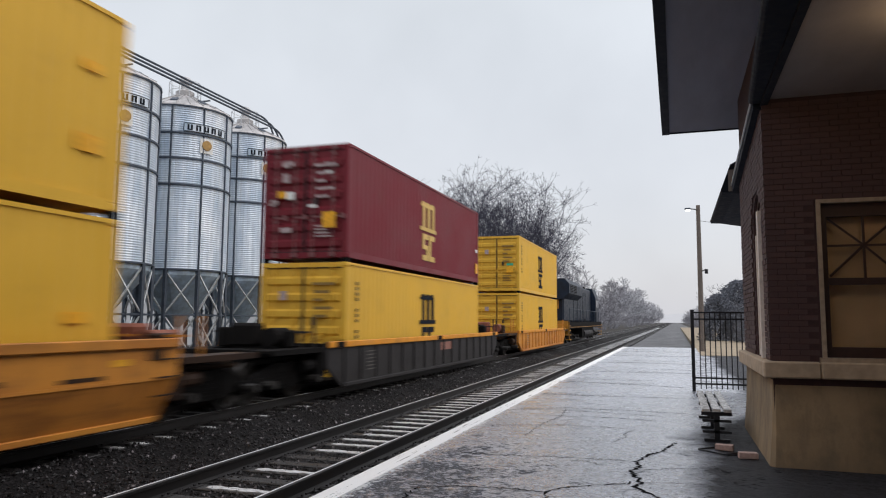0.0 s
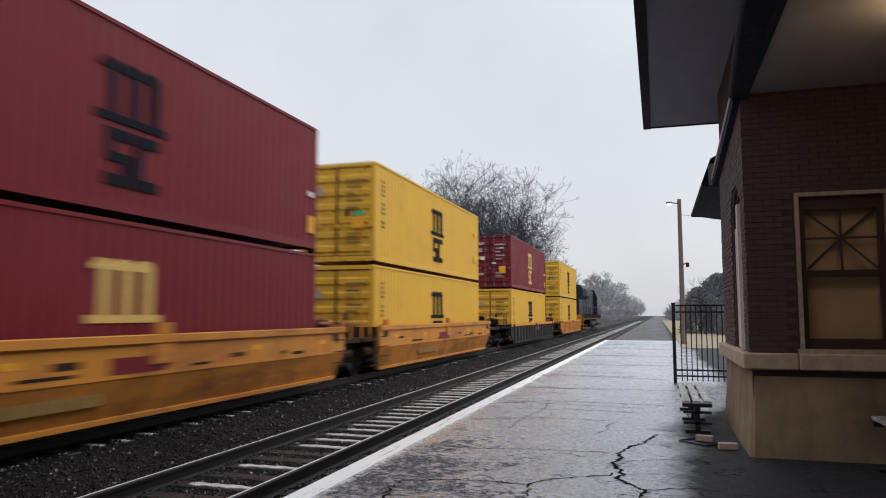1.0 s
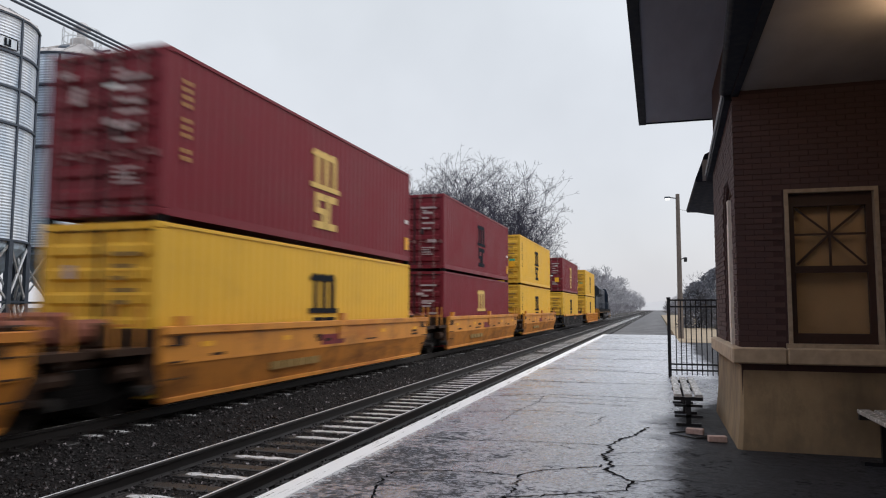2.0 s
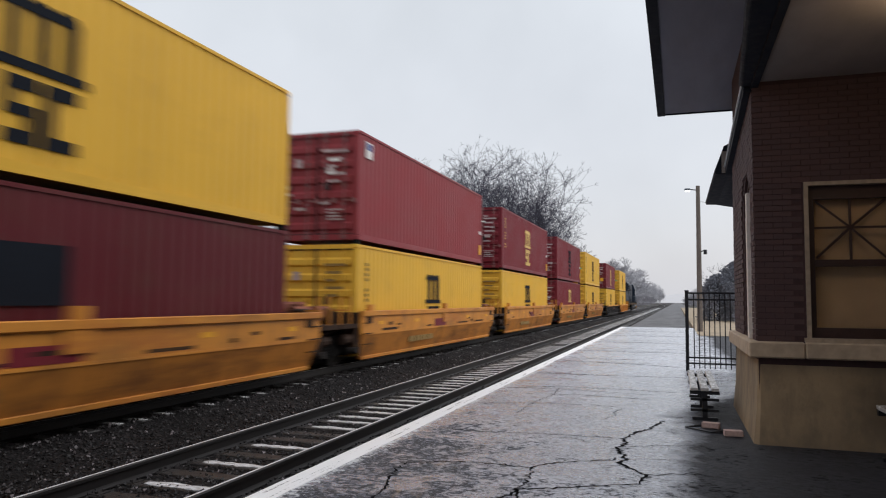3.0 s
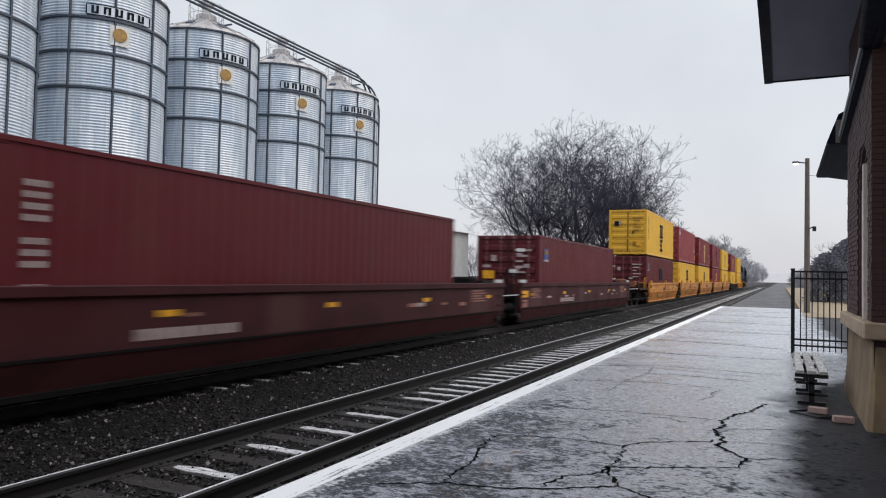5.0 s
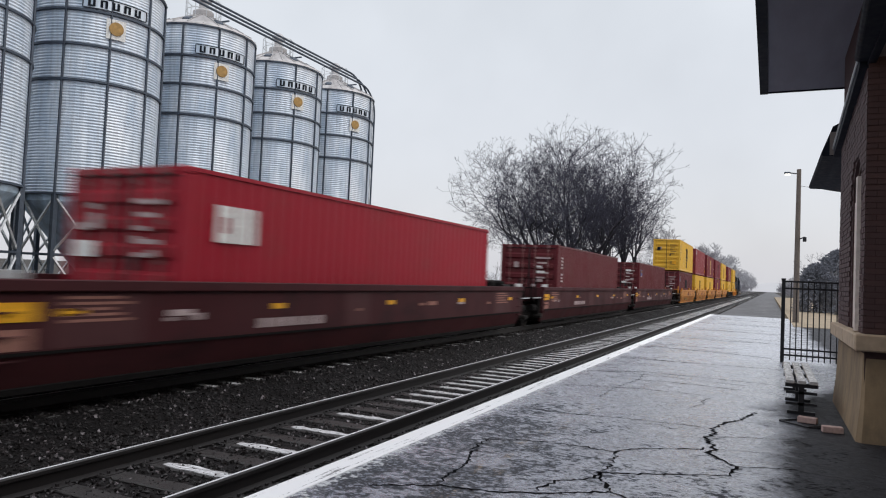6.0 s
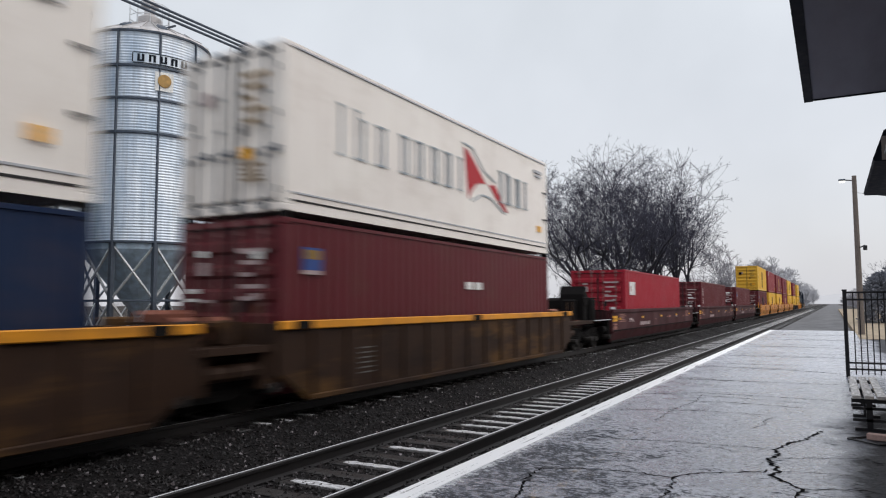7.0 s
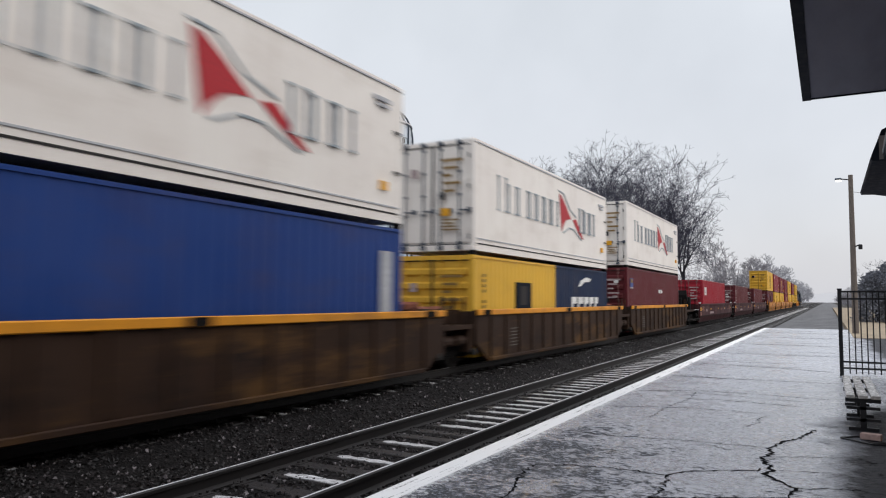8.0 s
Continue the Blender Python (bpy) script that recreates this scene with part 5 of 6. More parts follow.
def rods_bm(height):
    bm = bmesh.new()
    tube(bm, (0, 0, 0.05), (0, 0, height - 0.05), 0.019, sides=6)
    for z in (0.20, 0.95, 1.45, 2.05, height - 0.24):
        quad_box(bm, -0.05, 0.05, -0.012, 0.03, z - 0.03, z + 0.03)
    for z in (0.08, height - 0.08):
        quad_box(bm, -0.065, 0.065, -0.03, 0.04, z - 0.05, z + 0.05)
    quad_box(bm, -0.02, 0.30, -0.035, -0.012, 1.02, 1.055)
    quad_box(bm, 0.24, 0.34, -0.03, 0.03, 0.98, 1.10)
    return bm


LAYER = {}


def decal(name, parent, mat, plane, a0, a1, z0, z1):
    """A thin plate on the platform-facing side ('side') or the door end ('end'); later plates lie over earlier ones."""
    n = LAYER[parent.name] = LAYER.get(parent.name, 0) + 1
    if plane == "side":
        bm = boxes((WID / 2 - 0.008, WID / 2 + 0.004 + 0.0006 * n, a0, a1, z0, z1))
    else:
        bm = boxes((a0, a1, -0.075 - 0.0006 * n, -0.066, z0, z1))
    return part(name, bm, mat, parent)


def block_emblem(parent, mat, y, z, size=1.0, lower=True):
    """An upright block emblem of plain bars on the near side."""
    x0, x1 = WID / 2 - 0.008, WID / 2 + 0.004

    def bar(a0, a1, z0, z1):
        part("emblem_bar", boxes((x0, x1, y + a0 * size, y + a1 * size, z + z0 * size, z + z1 * size)), mat, parent)
    for a in (0.22, 0.68, 1.14):
        bar(a, a + 0.22, 0.12, 0.78)
    bm = bmesh.new()
    prism(bm, [(y + a * size, z + b * size) for a, b in ((0.05, 0.84), (0.05, 0.78), (1.37, 0.78), (1.36, 0.86), (1.28, 0.95), (1.15, 0.96), (1.02, 0.94), (0.93, 0.89), (0.84, 0.94), (0.70, 0.96), (0.55, 0.93), (0.47, 0.88), (0.40, 0.95), (0.20, 0.95))], "x", x0, x1)
    part("emblem_bar", bm, mat, parent)
    bar(0.0, 1.55, 0.0, 0.12)
    if lower:
        for o in (0.22, 0.84):
            bar(o, o + 0.55, -0.27, -0.10)
            bar(o, o + 0.19, -0.46, -0.27)
            bar(o, o + 0.55, -0.96, -0.79)
            k = 0.0 if o > 0.5 else 0.36
            bar(o + k, o + k + 0.19, -0.79, -0.60)
            if o < 0.5:
                bar(o, o + 0.55, -0.60, -0.46)
            else:
                bar(o, o + 0.19, -0.60, -0.46)


def code_bars(parent, mat, y, z, n=11, step=0.135):
    for i in range(n):
        if i not in (4, 8):
            decal("marking", parent, mat, "side", y, y + 0.09, z - step * i, z - step * i + 0.075)


def container(x, y, z, paint, label, group, length=12.19, height=HIC, reefer=False, emblem=None, low_emblem=True, marks=None, extras=()):
    c = moving("shipping_container", label, "container", group, x, y, z)
    shared("frame", cached(("frame", length, height, paint.name), lambda: mesh_of(frame_bm(length, height), "frame", paint)), c)
    w = WID / 2 - 0.012
    if reefer:
        def flat():
            bm = bmesh.new()
            quad_box(bm, -0.03, 0.0, 0.15, length - 0.15, 0.30, height - 0.07)
            quad_box(bm, -0.03, 0.008, 0.15, length - 0.15, 0.16, 0.30)
            return mesh_of(bm, "side_panel", paint)
        sheet = cached(("flat", length, height, paint.name), flat)
    else:
        sheet = cached(("corr", length, height, paint.name), lambda: mesh_of(corrugated(length, 0.155, height - 0.06), "side_panel", paint))
    shared("side_panel", sheet, c, Matrix.Translation((w, 0, 0)))
    shared("side_panel", sheet, c, Matrix.Translation((-w, length, 0)) @ Matrix.Rotation(math.pi, 4, 'Z'))
    shared("roof", cached(("roof", length, height, paint.name), lambda: mesh_of(boxes((-w, w, 0.1, length - 0.1, height - 0.045, height - 0.015)), "roof", paint)), c)
    shared("front_panel", cached(("front", length, height, paint.name), lambda: mesh_of(boxes((-w + 0.12, w - 0.12, length - 0.08, length - 0.03, 0.14, height - 0.11)), "front_panel", paint)), c)
    leaf = cached(("door", height, reefer, paint.name), lambda: mesh_of(door_bm(height, reefer), "door", paint))
    rod_m = cached(("rodg", height, paint.name), lambda: mesh_of(rods_bm(height), "locking_rod", GALV_DARK if reefer else (paint if paint is YELLOW_BOX else ROD_PAINT)))
    for s in (0, 1):
        d = shared("door", leaf, c, Matrix.Translation((-1.065 if s == 0 else 0.005, 0, 0)))
        if not reefer:
            step = (height - 0.42) / 6
            slab = cached(("panel", height, paint.name), lambda: mesh_of(panel_bm(step), "door_panel", paint))
            for i in range(6):
                shared("door_panel", slab, d, Matrix.Translation((0, 0, 0.24 + step * i)))
        for k in (0.24, 0.80):
            shared("locking_rod", rod_m, d, Matrix.Translation((k, -0.03, 0)))
    part("door_seal", boxes((-0.02, 0.02, 0.0, 0.04, 0.16, height - 0.13), (-1.065, 1.065, 0.03, 0.044, 0.145, 0.175), (-1.065, 1.065, 0.03, 0.044, height - 0.15, height - 0.125)), GASKET, c)
    if z > 2.5:
        lock = cached(("lock",), lambda: mesh_of(boxes((-0.08, 0.08, -0.08, 0.08, -0.11, 0.0)), "twist_lock", UNDER))
        for sx in (-1, 1):
            for yy in (0.09, length - 0.09):
                shared("twist_lock", lock, c, Matrix.Translation((sx * 1.13, yy, 0)))
    # small door decals
    ink = WORN_INK if paint in (YELLOW_BOX, WHITE_BOX) else DOOR_INK
    for i, (a, b) in enumerate(((0.30, 0.92), (0.36, 0.78), (0.34, 0.60), (0.36, 0.86), (0.36, 0.70))):
        decal("door_mark", c, ink, "end", a, b, height - 0.58 - 0.20 * i, height - 0.51 - 0.20 * i)
    for i in range(4):
        decal("door_mark", c, ink, "end", 0.34, 0.80 - 0.07 * (i % 3), 0.52 + 0.085 * i, 0.56 + 0.085 * i)
    decal("door_mark", c, DOOR_INK, "end", -0.62, -0.42, height - 0.95, height - 0.72)
    decal("door_mark", c, GASKET, "end", 0.30, 0.40, 1.32, 1.52)
    hinge_paint = GASKET if reefer else paint
    hinge = cached(("hinge", hinge_paint.name), lambda: mesh_of(boxes((0, 0.03, -0.02, 0.045, 0, 0.12)), "door_hinge", hinge_paint))
    for x0 in (-1.085, 1.055):
        for z0 in (0.3, 0.95, 1.6, height - 0.5):
            shared("door_hinge", hinge, c, Matrix.Translation((x0, 0, z0)))
    if paint in (RED_BOX, BROWN_BOX, RED_FADED, BRIGHT_RED):
        dr = random.Random(int(abs(y) * 13) + int(z * 7))
        for i in range(8):
            a = dr.choice((-0.95, -0.62, 0.12, 0.34, 0.62)) + dr.uniform(-0.05, 0.05)
            h = dr.uniform(0.5, height - 0.4)
            decal("door_mark", c, WHITE_INK if dr.random() < 0.3 else DOOR_INK, "end", a, a + dr.uniform(0.14, 0.34), h, h + dr.uniform(0.05, 0.13))
    if emblem:
        block_emblem(c, emblem, 5.25, height - 1.55, 1.0, low_emblem)
    if marks:
        code_bars(c, marks, 0.55, height - 0.55)
    for e in extras:
        decal(e[0], c, e[1], *e[2:])
    return c


# ---------------------------------------------------------------- well cars
def bogie(parent, y, axles=2, wheel_r=0.42, base=0.89):
    b = new("bogie")
    b.parent = parent
    b.matrix_basis = Matrix.Translation((0, y, 0))

    def side_frame():
        bm = bmesh.new()
        for s in (-1, 1):
            prism(bm, [(-base - 0.25, 0.42), (-base - 0.1, 0.62), (-0.4, 0.80), (0.4, 0.80), (base + 0.1, 0.62), (base + 0.25, 0.42), (base - 0.2, 0.36), (0.35, 0.28), (-0.35, 0.28), (-base + 0.2, 0.36)], "x", s * 1.02 - 0.07, s * 1.02 + 0.07)
        quad_box(bm, -1.0, 1.0, -0.22, 0.22, 0.48, 0.78)
        for s in (-1, 1):
            for k in (-0.17, 0.0, 0.17):
                for i in range(5):
                    tube(bm, (s * 1.05, k, 0.33 + 0.066 * i), (s * 1.05, k, 0.365 + 0.066 * i), 0.068, sides=8)
            for k in (-base, base):
                tube(bm, (s * 0.95, k, 0.42), (s * 1.17, k, 0.42), 0.13, sides=10)
                tube(bm, (s * 1.17, k, 0.42), (s * 1.20, k, 0.42), 0.09, sides=10)
            quad_box(bm, s * 1.02 - 0.09, s * 1.02 + 0.09, -0.34, -0.26, 0.30, 0.74)
            quad_box(bm, s * 1.02 - 0.09, s * 1.02 + 0.09, 0.26, 0.34, 0.30, 0.74)
        for k in (-0.5, 0.5):
            quad_box(bm, -0.9, 0.9, k * base - 0.05, k * base + 0.05, 0.34, 0.46)
        return mesh_of(bm, "side_frame", UNDER)
    shared("truck_frame", cached(("bogie", base), side_frame), b)

    def wheel():
        bm = bmesh.new()
        m = Matrix.Rotation(radians(90), 4, 'Y')
        prof_w = [(0.08, -0.07), (wheel_r - 0.10, -0.03), (wheel_r - 0.06, -0.07), (wheel_r, -0.07), (wheel_r + 0.006, 0.035), (wheel_r + 0.03, 0.045), (wheel_r + 0.03, 0.07), (wheel_r - 0.06, 0.07), (wheel_r - 0.10, 0.02), (0.08, 0.06)]
        ring_sweep(bm, prof_w, 28)
        bmesh.ops.transform(bm, matrix=m, verts=bm.verts)
        tube(bm, (-0.72, 0, 0), (0.72, 0, 0), 0.08, sides=8)
        return mesh_of(bm, "wheel", WHEEL)
    wm = cached(("wheel", wheel_r), wheel)
    for k in (-1, 1) if axles == 2 else (-1, 0, 1):
        for s in (-1, 1):
            o = shared("wheel", wm, b, Matrix.Translation((s * 0.7525, k * base, wheel_r)) @ (Matrix.Rotation(math.pi, 4, 'Z') if s > 0 else Matrix()))
    return b


def well_car(u, y0, y1, style, label, group, rear=1.7, front=1.7, two=False, stand=False):
    """One well unit: u is the start position of its container, y0 and y1 its ends from there."""
    paint = {"yellow": CAR_YELLOW, "maroon": CAR_MAROON, "brown": CAR_BROWN, "grey": CAR_GREY, "orange": CAR_YELLOW}[style]
    ribbed = style in ("brown", "grey", "orange")
    top = {"yellow": 1.40, "maroon": 1.46, "brown": 1.44, "grey": 1.20, "orange": 1.20}[style]
    c = moving("well_car", label, "rail car", group, FAR_X, u, FAR_Z)
    lo = 0.16
    for s in (-1, 1):
        bm = bmesh.new()
        xo = s * 1.46
        lean = 0.0 if ribbed else 0.17
        crease = 0.80 if style == "yellow" else 0.62
        cut = 0.75 if ribbed else 0.22
        outer = [(xo, y0, top), (xo, y1, top), (xo, y1, crease), (xo, y0, crease), (xo - s * lean, y1 - cut, lo), (xo - s * lean, y0 + cut, lo)]
        va = [bm.verts.new(p) for p in outer]
        vb = [bm.verts.new((p[0] - s * 0.09, p[1], p[2])) for p in outer]
        for v in (va, vb):
            bm.faces.new((v[0], v[1], v[2], v[3]))
            bm.faces.new((v[3], v[2], v[4], v[5]))
        for i, j in ((0, 1), (1, 2), (2, 4), (4, 5), (5, 3), (3, 0)):
            bm.faces.new((va[i], va[j], vb[j], vb[i]))
        side_p = part("side_sill", bm, paint, c)
        if style == "yellow":
            side_p.data.materials.append(GRIMY_YELLOW)
            for p in side_p.data.polygons:
                if p.center.z < crease - 0.02:
                    p.material_index = 1
        bm = bmesh.new()
        o0, o1 = sorted((s * 1.455, s * 1.52))
        quad_box(bm, o0, o1, y0, y1, top - 0.14, top + 0.004, 0.015)
        part("top_chord", bm, STRIP if ribbed else paint, side_p, "orange-yellow top chord with black gaps" if ribbed else "")
        bm = bmesh.new()
        bo0, bo1 = sorted((xo - s * (lean + 0.02), xo - s * (lean - 0.05)))
        quad_box(bm, bo0, bo1, y0 + cut + 0.06, y1 - cut - 0.06, lo - 0.02, lo + 0.07, 0.012)
        part("bottom_chord", bm, UNDER if style == "maroon" else paint, side_p)
        if ribbed:
            n = int((y1 - y0 - 1.4) / 0.92)
            rib = cached(("rib", style), lambda: mesh_of(boxes((-0.03, 0.03, -0.05, 0.05, lo + 0.1, top - 0.14)), "rib", paint))
            for i in range(n + 1):
                shared("rib", rib, side_p, Matrix.Translation((s * 1.475, y0 + 0.85 + (y1 - y0 - 1.7) * i / n, 0)))
            for i in range(3):
                yy = y0 + 0.6 + (y1 - y0 - 1.2) * i / 2
                part("chord_gap", boxes((min(s * 1.515, s * 1.526), max(s * 1.515, s * 1.526), yy - 0.28, yy + 0.16, top - 0.135, top - 0.005)), UNDER, side_p)
        elif s > 0:
            bm = bmesh.new()
            quad_box(bm, 1.44, 1.468, y0 + 0.2, y1 - 0.2, crease - 0.02, crease + 0.02)
            part("seam", bm, UNDER if style == "maroon" else paint, side_p)
            rr = random.Random(int(abs(u) * 7))
            k = 5
            for i in range(k):
                yy = y0 + 1.2 + (y1 - y0 - 2.4) * i / (k - 1)
                part("reflector", boxes((1.458, 1.468, yy - 0.16, yy + 0.16, 1.03, 1.12)), DECAL_YELLOW, side_p)
            for i in range(9 if style == "maroon" else 4):
                yy = rr.uniform(y0 + 0.8, y1 - 1.5)
                out = 1.4664 + 0.0008 * i
                zz = rr.uniform(0.86, 1.02)
                part("stencil", boxes((1.458, out, yy, yy + rr.uniform(0.12, 0.5), zz, zz + rr.uniform(0.04, 0.10))), (DOOR_INK if rr.random() < 0.6 else FADED_PINK) if style == "maroon" else CAR_BROWN, side_p)
            rungs = bmesh.new()
            for ya in (y0 + 0.10, y1 - 0.50):
                for zz in (0.55, 0.82, 1.09):
                    tube(rungs, (1.50, ya, zz), (1.50, ya + 0.40, zz), 0.014, sides=5)
                    for yb in (ya, ya + 0.40):
                        tube(rungs, (1.42, yb, zz), (1.50, yb, zz), 0.014, sides=5)
            part("ladder_rungs", rungs, paint if style == "maroon" else CAR_BROWN, side_p)
            if style == "maroon":
                for ya, wide in ((y0 + 0.95, 1.3), (y0 + 7.2, 0.9), (y1 - 2.6, 1.4)):
                    part("panel_patch", boxes((1.456, 1.4632, ya, ya + wide, 0.66, top - 0.16)), PATCH_MAROON, side_p, "faded pinkish repaint patch")
                for ya in (y0 + 1.1, y1 - 2.4):
                    for i in range(5):
                        part("stencil", boxes((1.458, 1.468, ya, ya + 0.95 - 0.13 * (i % 3), 0.95 + 0.07 * i, 0.985 + 0.07 * i)), FADED_PINK, side_p)
                part("end_panel", boxes((1.38, 1.44, y0 + 0.02, y0 + 0.6, top + 0.004, top + 0.10), (1.38, 1.44, y1 - 0.6, y1 - 0.02, top + 0.004, top + 0.10)), BRACE, side_p, "pale worn edge rail")
            else:
                for i in range(4):
                    ya = y0 + 1.0 + rr.uniform(0.0, 2.0) + 3.0 * i
                    part("grime_patch", boxes((1.456, 1.4634 + 0.0006 * i, ya, ya + rr.uniform(0.4, 1.3), 0.86, 0.885 + rr.uniform(0.01, 0.04))), CAR_BROWN, side_p)
                ya = y0 + 3.4
                for i in range(4):
                    part("vent_slot", boxes((1.40, 1.428, ya + 0.55 * i, ya + 0.55 * i + 0.5, 0.44, 0.60)), WORN_INK, side_p)
                for ya in (y0 + 0.25, (y0 + y1) / 2 - 0.2, y1 - 0.65):
                    part("lift_socket", boxes((1.455, 1.472, ya, ya + 0.34, 1.08, 1.24)), CAR_BROWN, side_p)
            if style == "maroon":
                for i in range(6):
                    yy = y0 + 4.6 + 0.32 * i
                    part("lettering", boxes((1.458, 1.469, yy, yy + 0.22, 0.73, 0.88)), DOOR_INK, side_p)
                part("reflector", boxes((1.458, 1.47, y0 + 0.15, y0 + 0.75, 0.98, 1.2)), DECAL_YELLOW, side_p)
                part("panel_badge", boxes((1.458, 1.468, y0 + 0.2, y0 + 0.7, 0.66, 0.9)), FADED_PINK, side_p)
            if style == "yellow":
                yc = (y0 + y1) / 2
                part("guide_post", boxes((1.40, 1.52, yc - 0.14, yc + 0.14, top, top + 0.18), (1.455, 1.50, yc - 0.25, yc + 0.25, top - 0.45, top - 0.14)), paint, side_p)
                part("guide_post", boxes((1.40, 1.52, y0 + 0.35, y0 + 0.6, top, top + 0.16)), paint, side_p)
                part("panel_badge", boxes((1.458, 1.466, yc - 1.1, yc + 0.1, 0.84, 1.08)), RED_BOX, side_p)
        if s > 0 and ribbed:
            for i in range(6):
                part("stencil", boxes((1.458, 1.466, y0 + 2.15, y0 + 2.6, 0.45 + 0.09 * i, 0.475 + 0.09 * i)), STENCIL_GREY, side_p)
            if style == "grey":
                part("stencil", boxes((1.458, 1.466, (y0 + y1) / 2 + 0.2, (y0 + y1) / 2 + 1.5, 0.72, 0.98)), FADED_PINK, side_p)
    part("well_floor", boxes((-1.21, 1.21, y0 + 0.6, y1 - 0.6, 0.20, 0.30)), UNDER, c)
    for s, ye, end_gap in ((-1, y0, rear), (1, y1, front)):
        bm = bmesh.new()
        a, b = ye + s * 0.02, ye + s * end_gap
        mid_y = (a + b) / 2
        quad_box(bm, -1.35, 1.35, min(ye - s * (0.6 if style == "maroon" else 0.1), ye), max(ye - s * (0.6 if style == "maroon" else 0.1), ye), 0.45, top - 0.04)
        prism(bm, [(min(a, b), 0.78), (max(a, b), 0.78), (max(a, b), 1.02), (min(a, b), 1.10 if s < 0 else 1.02)], "x", -0.75, 0.75)
        quad_box(bm, -1.30, 1.30, min(mid_y - 0.06, mid_y + 0.06), max(mid_y - 0.06, mid_y + 0.06), 0.98, 1.06)
        e = part("end_platform", bm, {"grey": UNDER, "yellow": CAR_BROWN, "maroon": CAR_MAROON}.get(style, paint), c)
        for xx in (-1.25, 1.25):
            part("grab_rail", boxes((xx - 0.02, xx + 0.02, min(ye + s * 0.25, ye + s * 0.29), max(ye + s * 0.25, ye + s * 0.29), 1.05, 1.75)), UNDER if style == "maroon" else paint, e)
            part("grab_rail", boxes((xx - 0.02, xx + 0.02, min(ye + s * 0.81, ye + s * 0.85), max(ye + s * 0.81, ye + s * 0.85), 1.05, 1.75)), UNDER if style == "maroon" else paint, e)
        part("cross_rail", boxes((-1.25, 1.25, min(ye + s * 0.43, ye + s * 0.47), max(ye + s * 0.43, ye + s * 0.47), 1.40, 1.44)), UNDER if style == "maroon" else paint, e)
        deck = UNDER if style in ("grey", "maroon") else CAR_BROWN
        lo_y, hi_y = sorted((ye + s * 0.10, ye + s * (end_gap - 0.10)))
        for xa in (0.80, -1.38):
            part("walkway", boxes((xa, xa + 0.58, lo_y, hi_y, 1.03, 1.075)), deck, e, "grimy grated walkway")
        part("walkway_edge", boxes((1.38, 1.42, lo_y, hi_y, 1.055 if style == "maroon" else 0.98, 1.085)), BRACE if style == "maroon" else deck, e)
        for xa in (1.05, -1.36):
            part("end_sill", boxes((xa, xa + 0.31, min(ye, ye + s * 0.22), max(ye, ye + s * 0.22), 0.42, 1.02)), deck, e)
        gear = bmesh.new()
        tube(gear, (0.95, ye + s * 0.15, 0.92), (0.95, ye + s * (end_gap - 0.15), 0.84), 0.05, sides=8)
        tube(gear, (0.6, ye + s * 0.2, 0.70), (1.3, ye + s * 0.6, 0.95), 0.035, sides=6)
        part("brake_rod", gear, deck, e)
        gear = bmesh.new()
        tube(gear, (1.22, ye + s * 0.3, 0.70), (1.22, ye + s * 0.75, 0.70), 0.13, sides=10)
        part("air_tank", gear, deck, e)
        for xa, wide, high in ((0.55, 0.30, 1.46), (-1.05, 0.35, 1.52)):
            gear = bmesh.new()
            quad_box(gear, xa, xa + wide, min(ye + s * 0.28, ye + s * 0.66), max(ye + s * 0.28, ye + s * 0.66), 1.08, high, 0.03)
            part("brake_box", gear, deck, e)
        bm = bmesh.new()
        quad_box(bm, -0.5, 0.15, min(ye + s * 0.5, ye + s * 0.95), max(ye + s * 0.5, ye + s * 0.95), 1.1, 1.62, 0.06)
        tube(bm, (0.55, ye + s * 0.3, 1.32), (0.55, ye + s * 1.0, 1.32), 0.2, sides=12)
        part("brake_reservoir", bm, UNDER if style in ("grey", "maroon") else RUSTY, e)
    if stand:
        bm = bmesh.new()
        prism(bm, [(y0 - 1.62, 1.0), (y0 - 1.62, 2.05), (y0 - 1.48, 2.35), (y0 - 1.30, 2.30), (y0 - 1.25, 1.0)], "x", -0.1, 0.85)
        quad_box(bm, 0.1, 0.6, y0 - 1.95, y0 - 1.62, 1.0, 1.85, 0.05)
        quad_box(bm, -0.9, 0.95, y0 - 0.95, y0 - 0.35, 1.0, 1.92, 0.10)
        tube(bm, (0.95, y0 - 2.0, 1.08), (0.95, y0 - 2.0, 1.9), 0.025, sides=6)
        tube(bm, (0.95, y0 - 2.0, 1.9), (0.95, y0 - 0.4, 1.9), 0.025, sides=6)
        m = Matrix.Translation((0.87, y0 - 1.45, 1.85)) @ Matrix.Rotation(radians(90), 4, 'Y')
        bmesh.ops.create_cone(bm, cap_ends=True, segments=16, radius1=0.26, radius2=0.26, depth=0.03, matrix=m)
        part("brake_stand", bm, UNDER, c, "tall black hand-brake stand with a wheel")
    bogie(c, y0 - (rear if rear < 1.5 else rear * 0.55))
    if two:
        bogie(c, y1 + (front if front < 1.5 else front * 0.55))
    return c


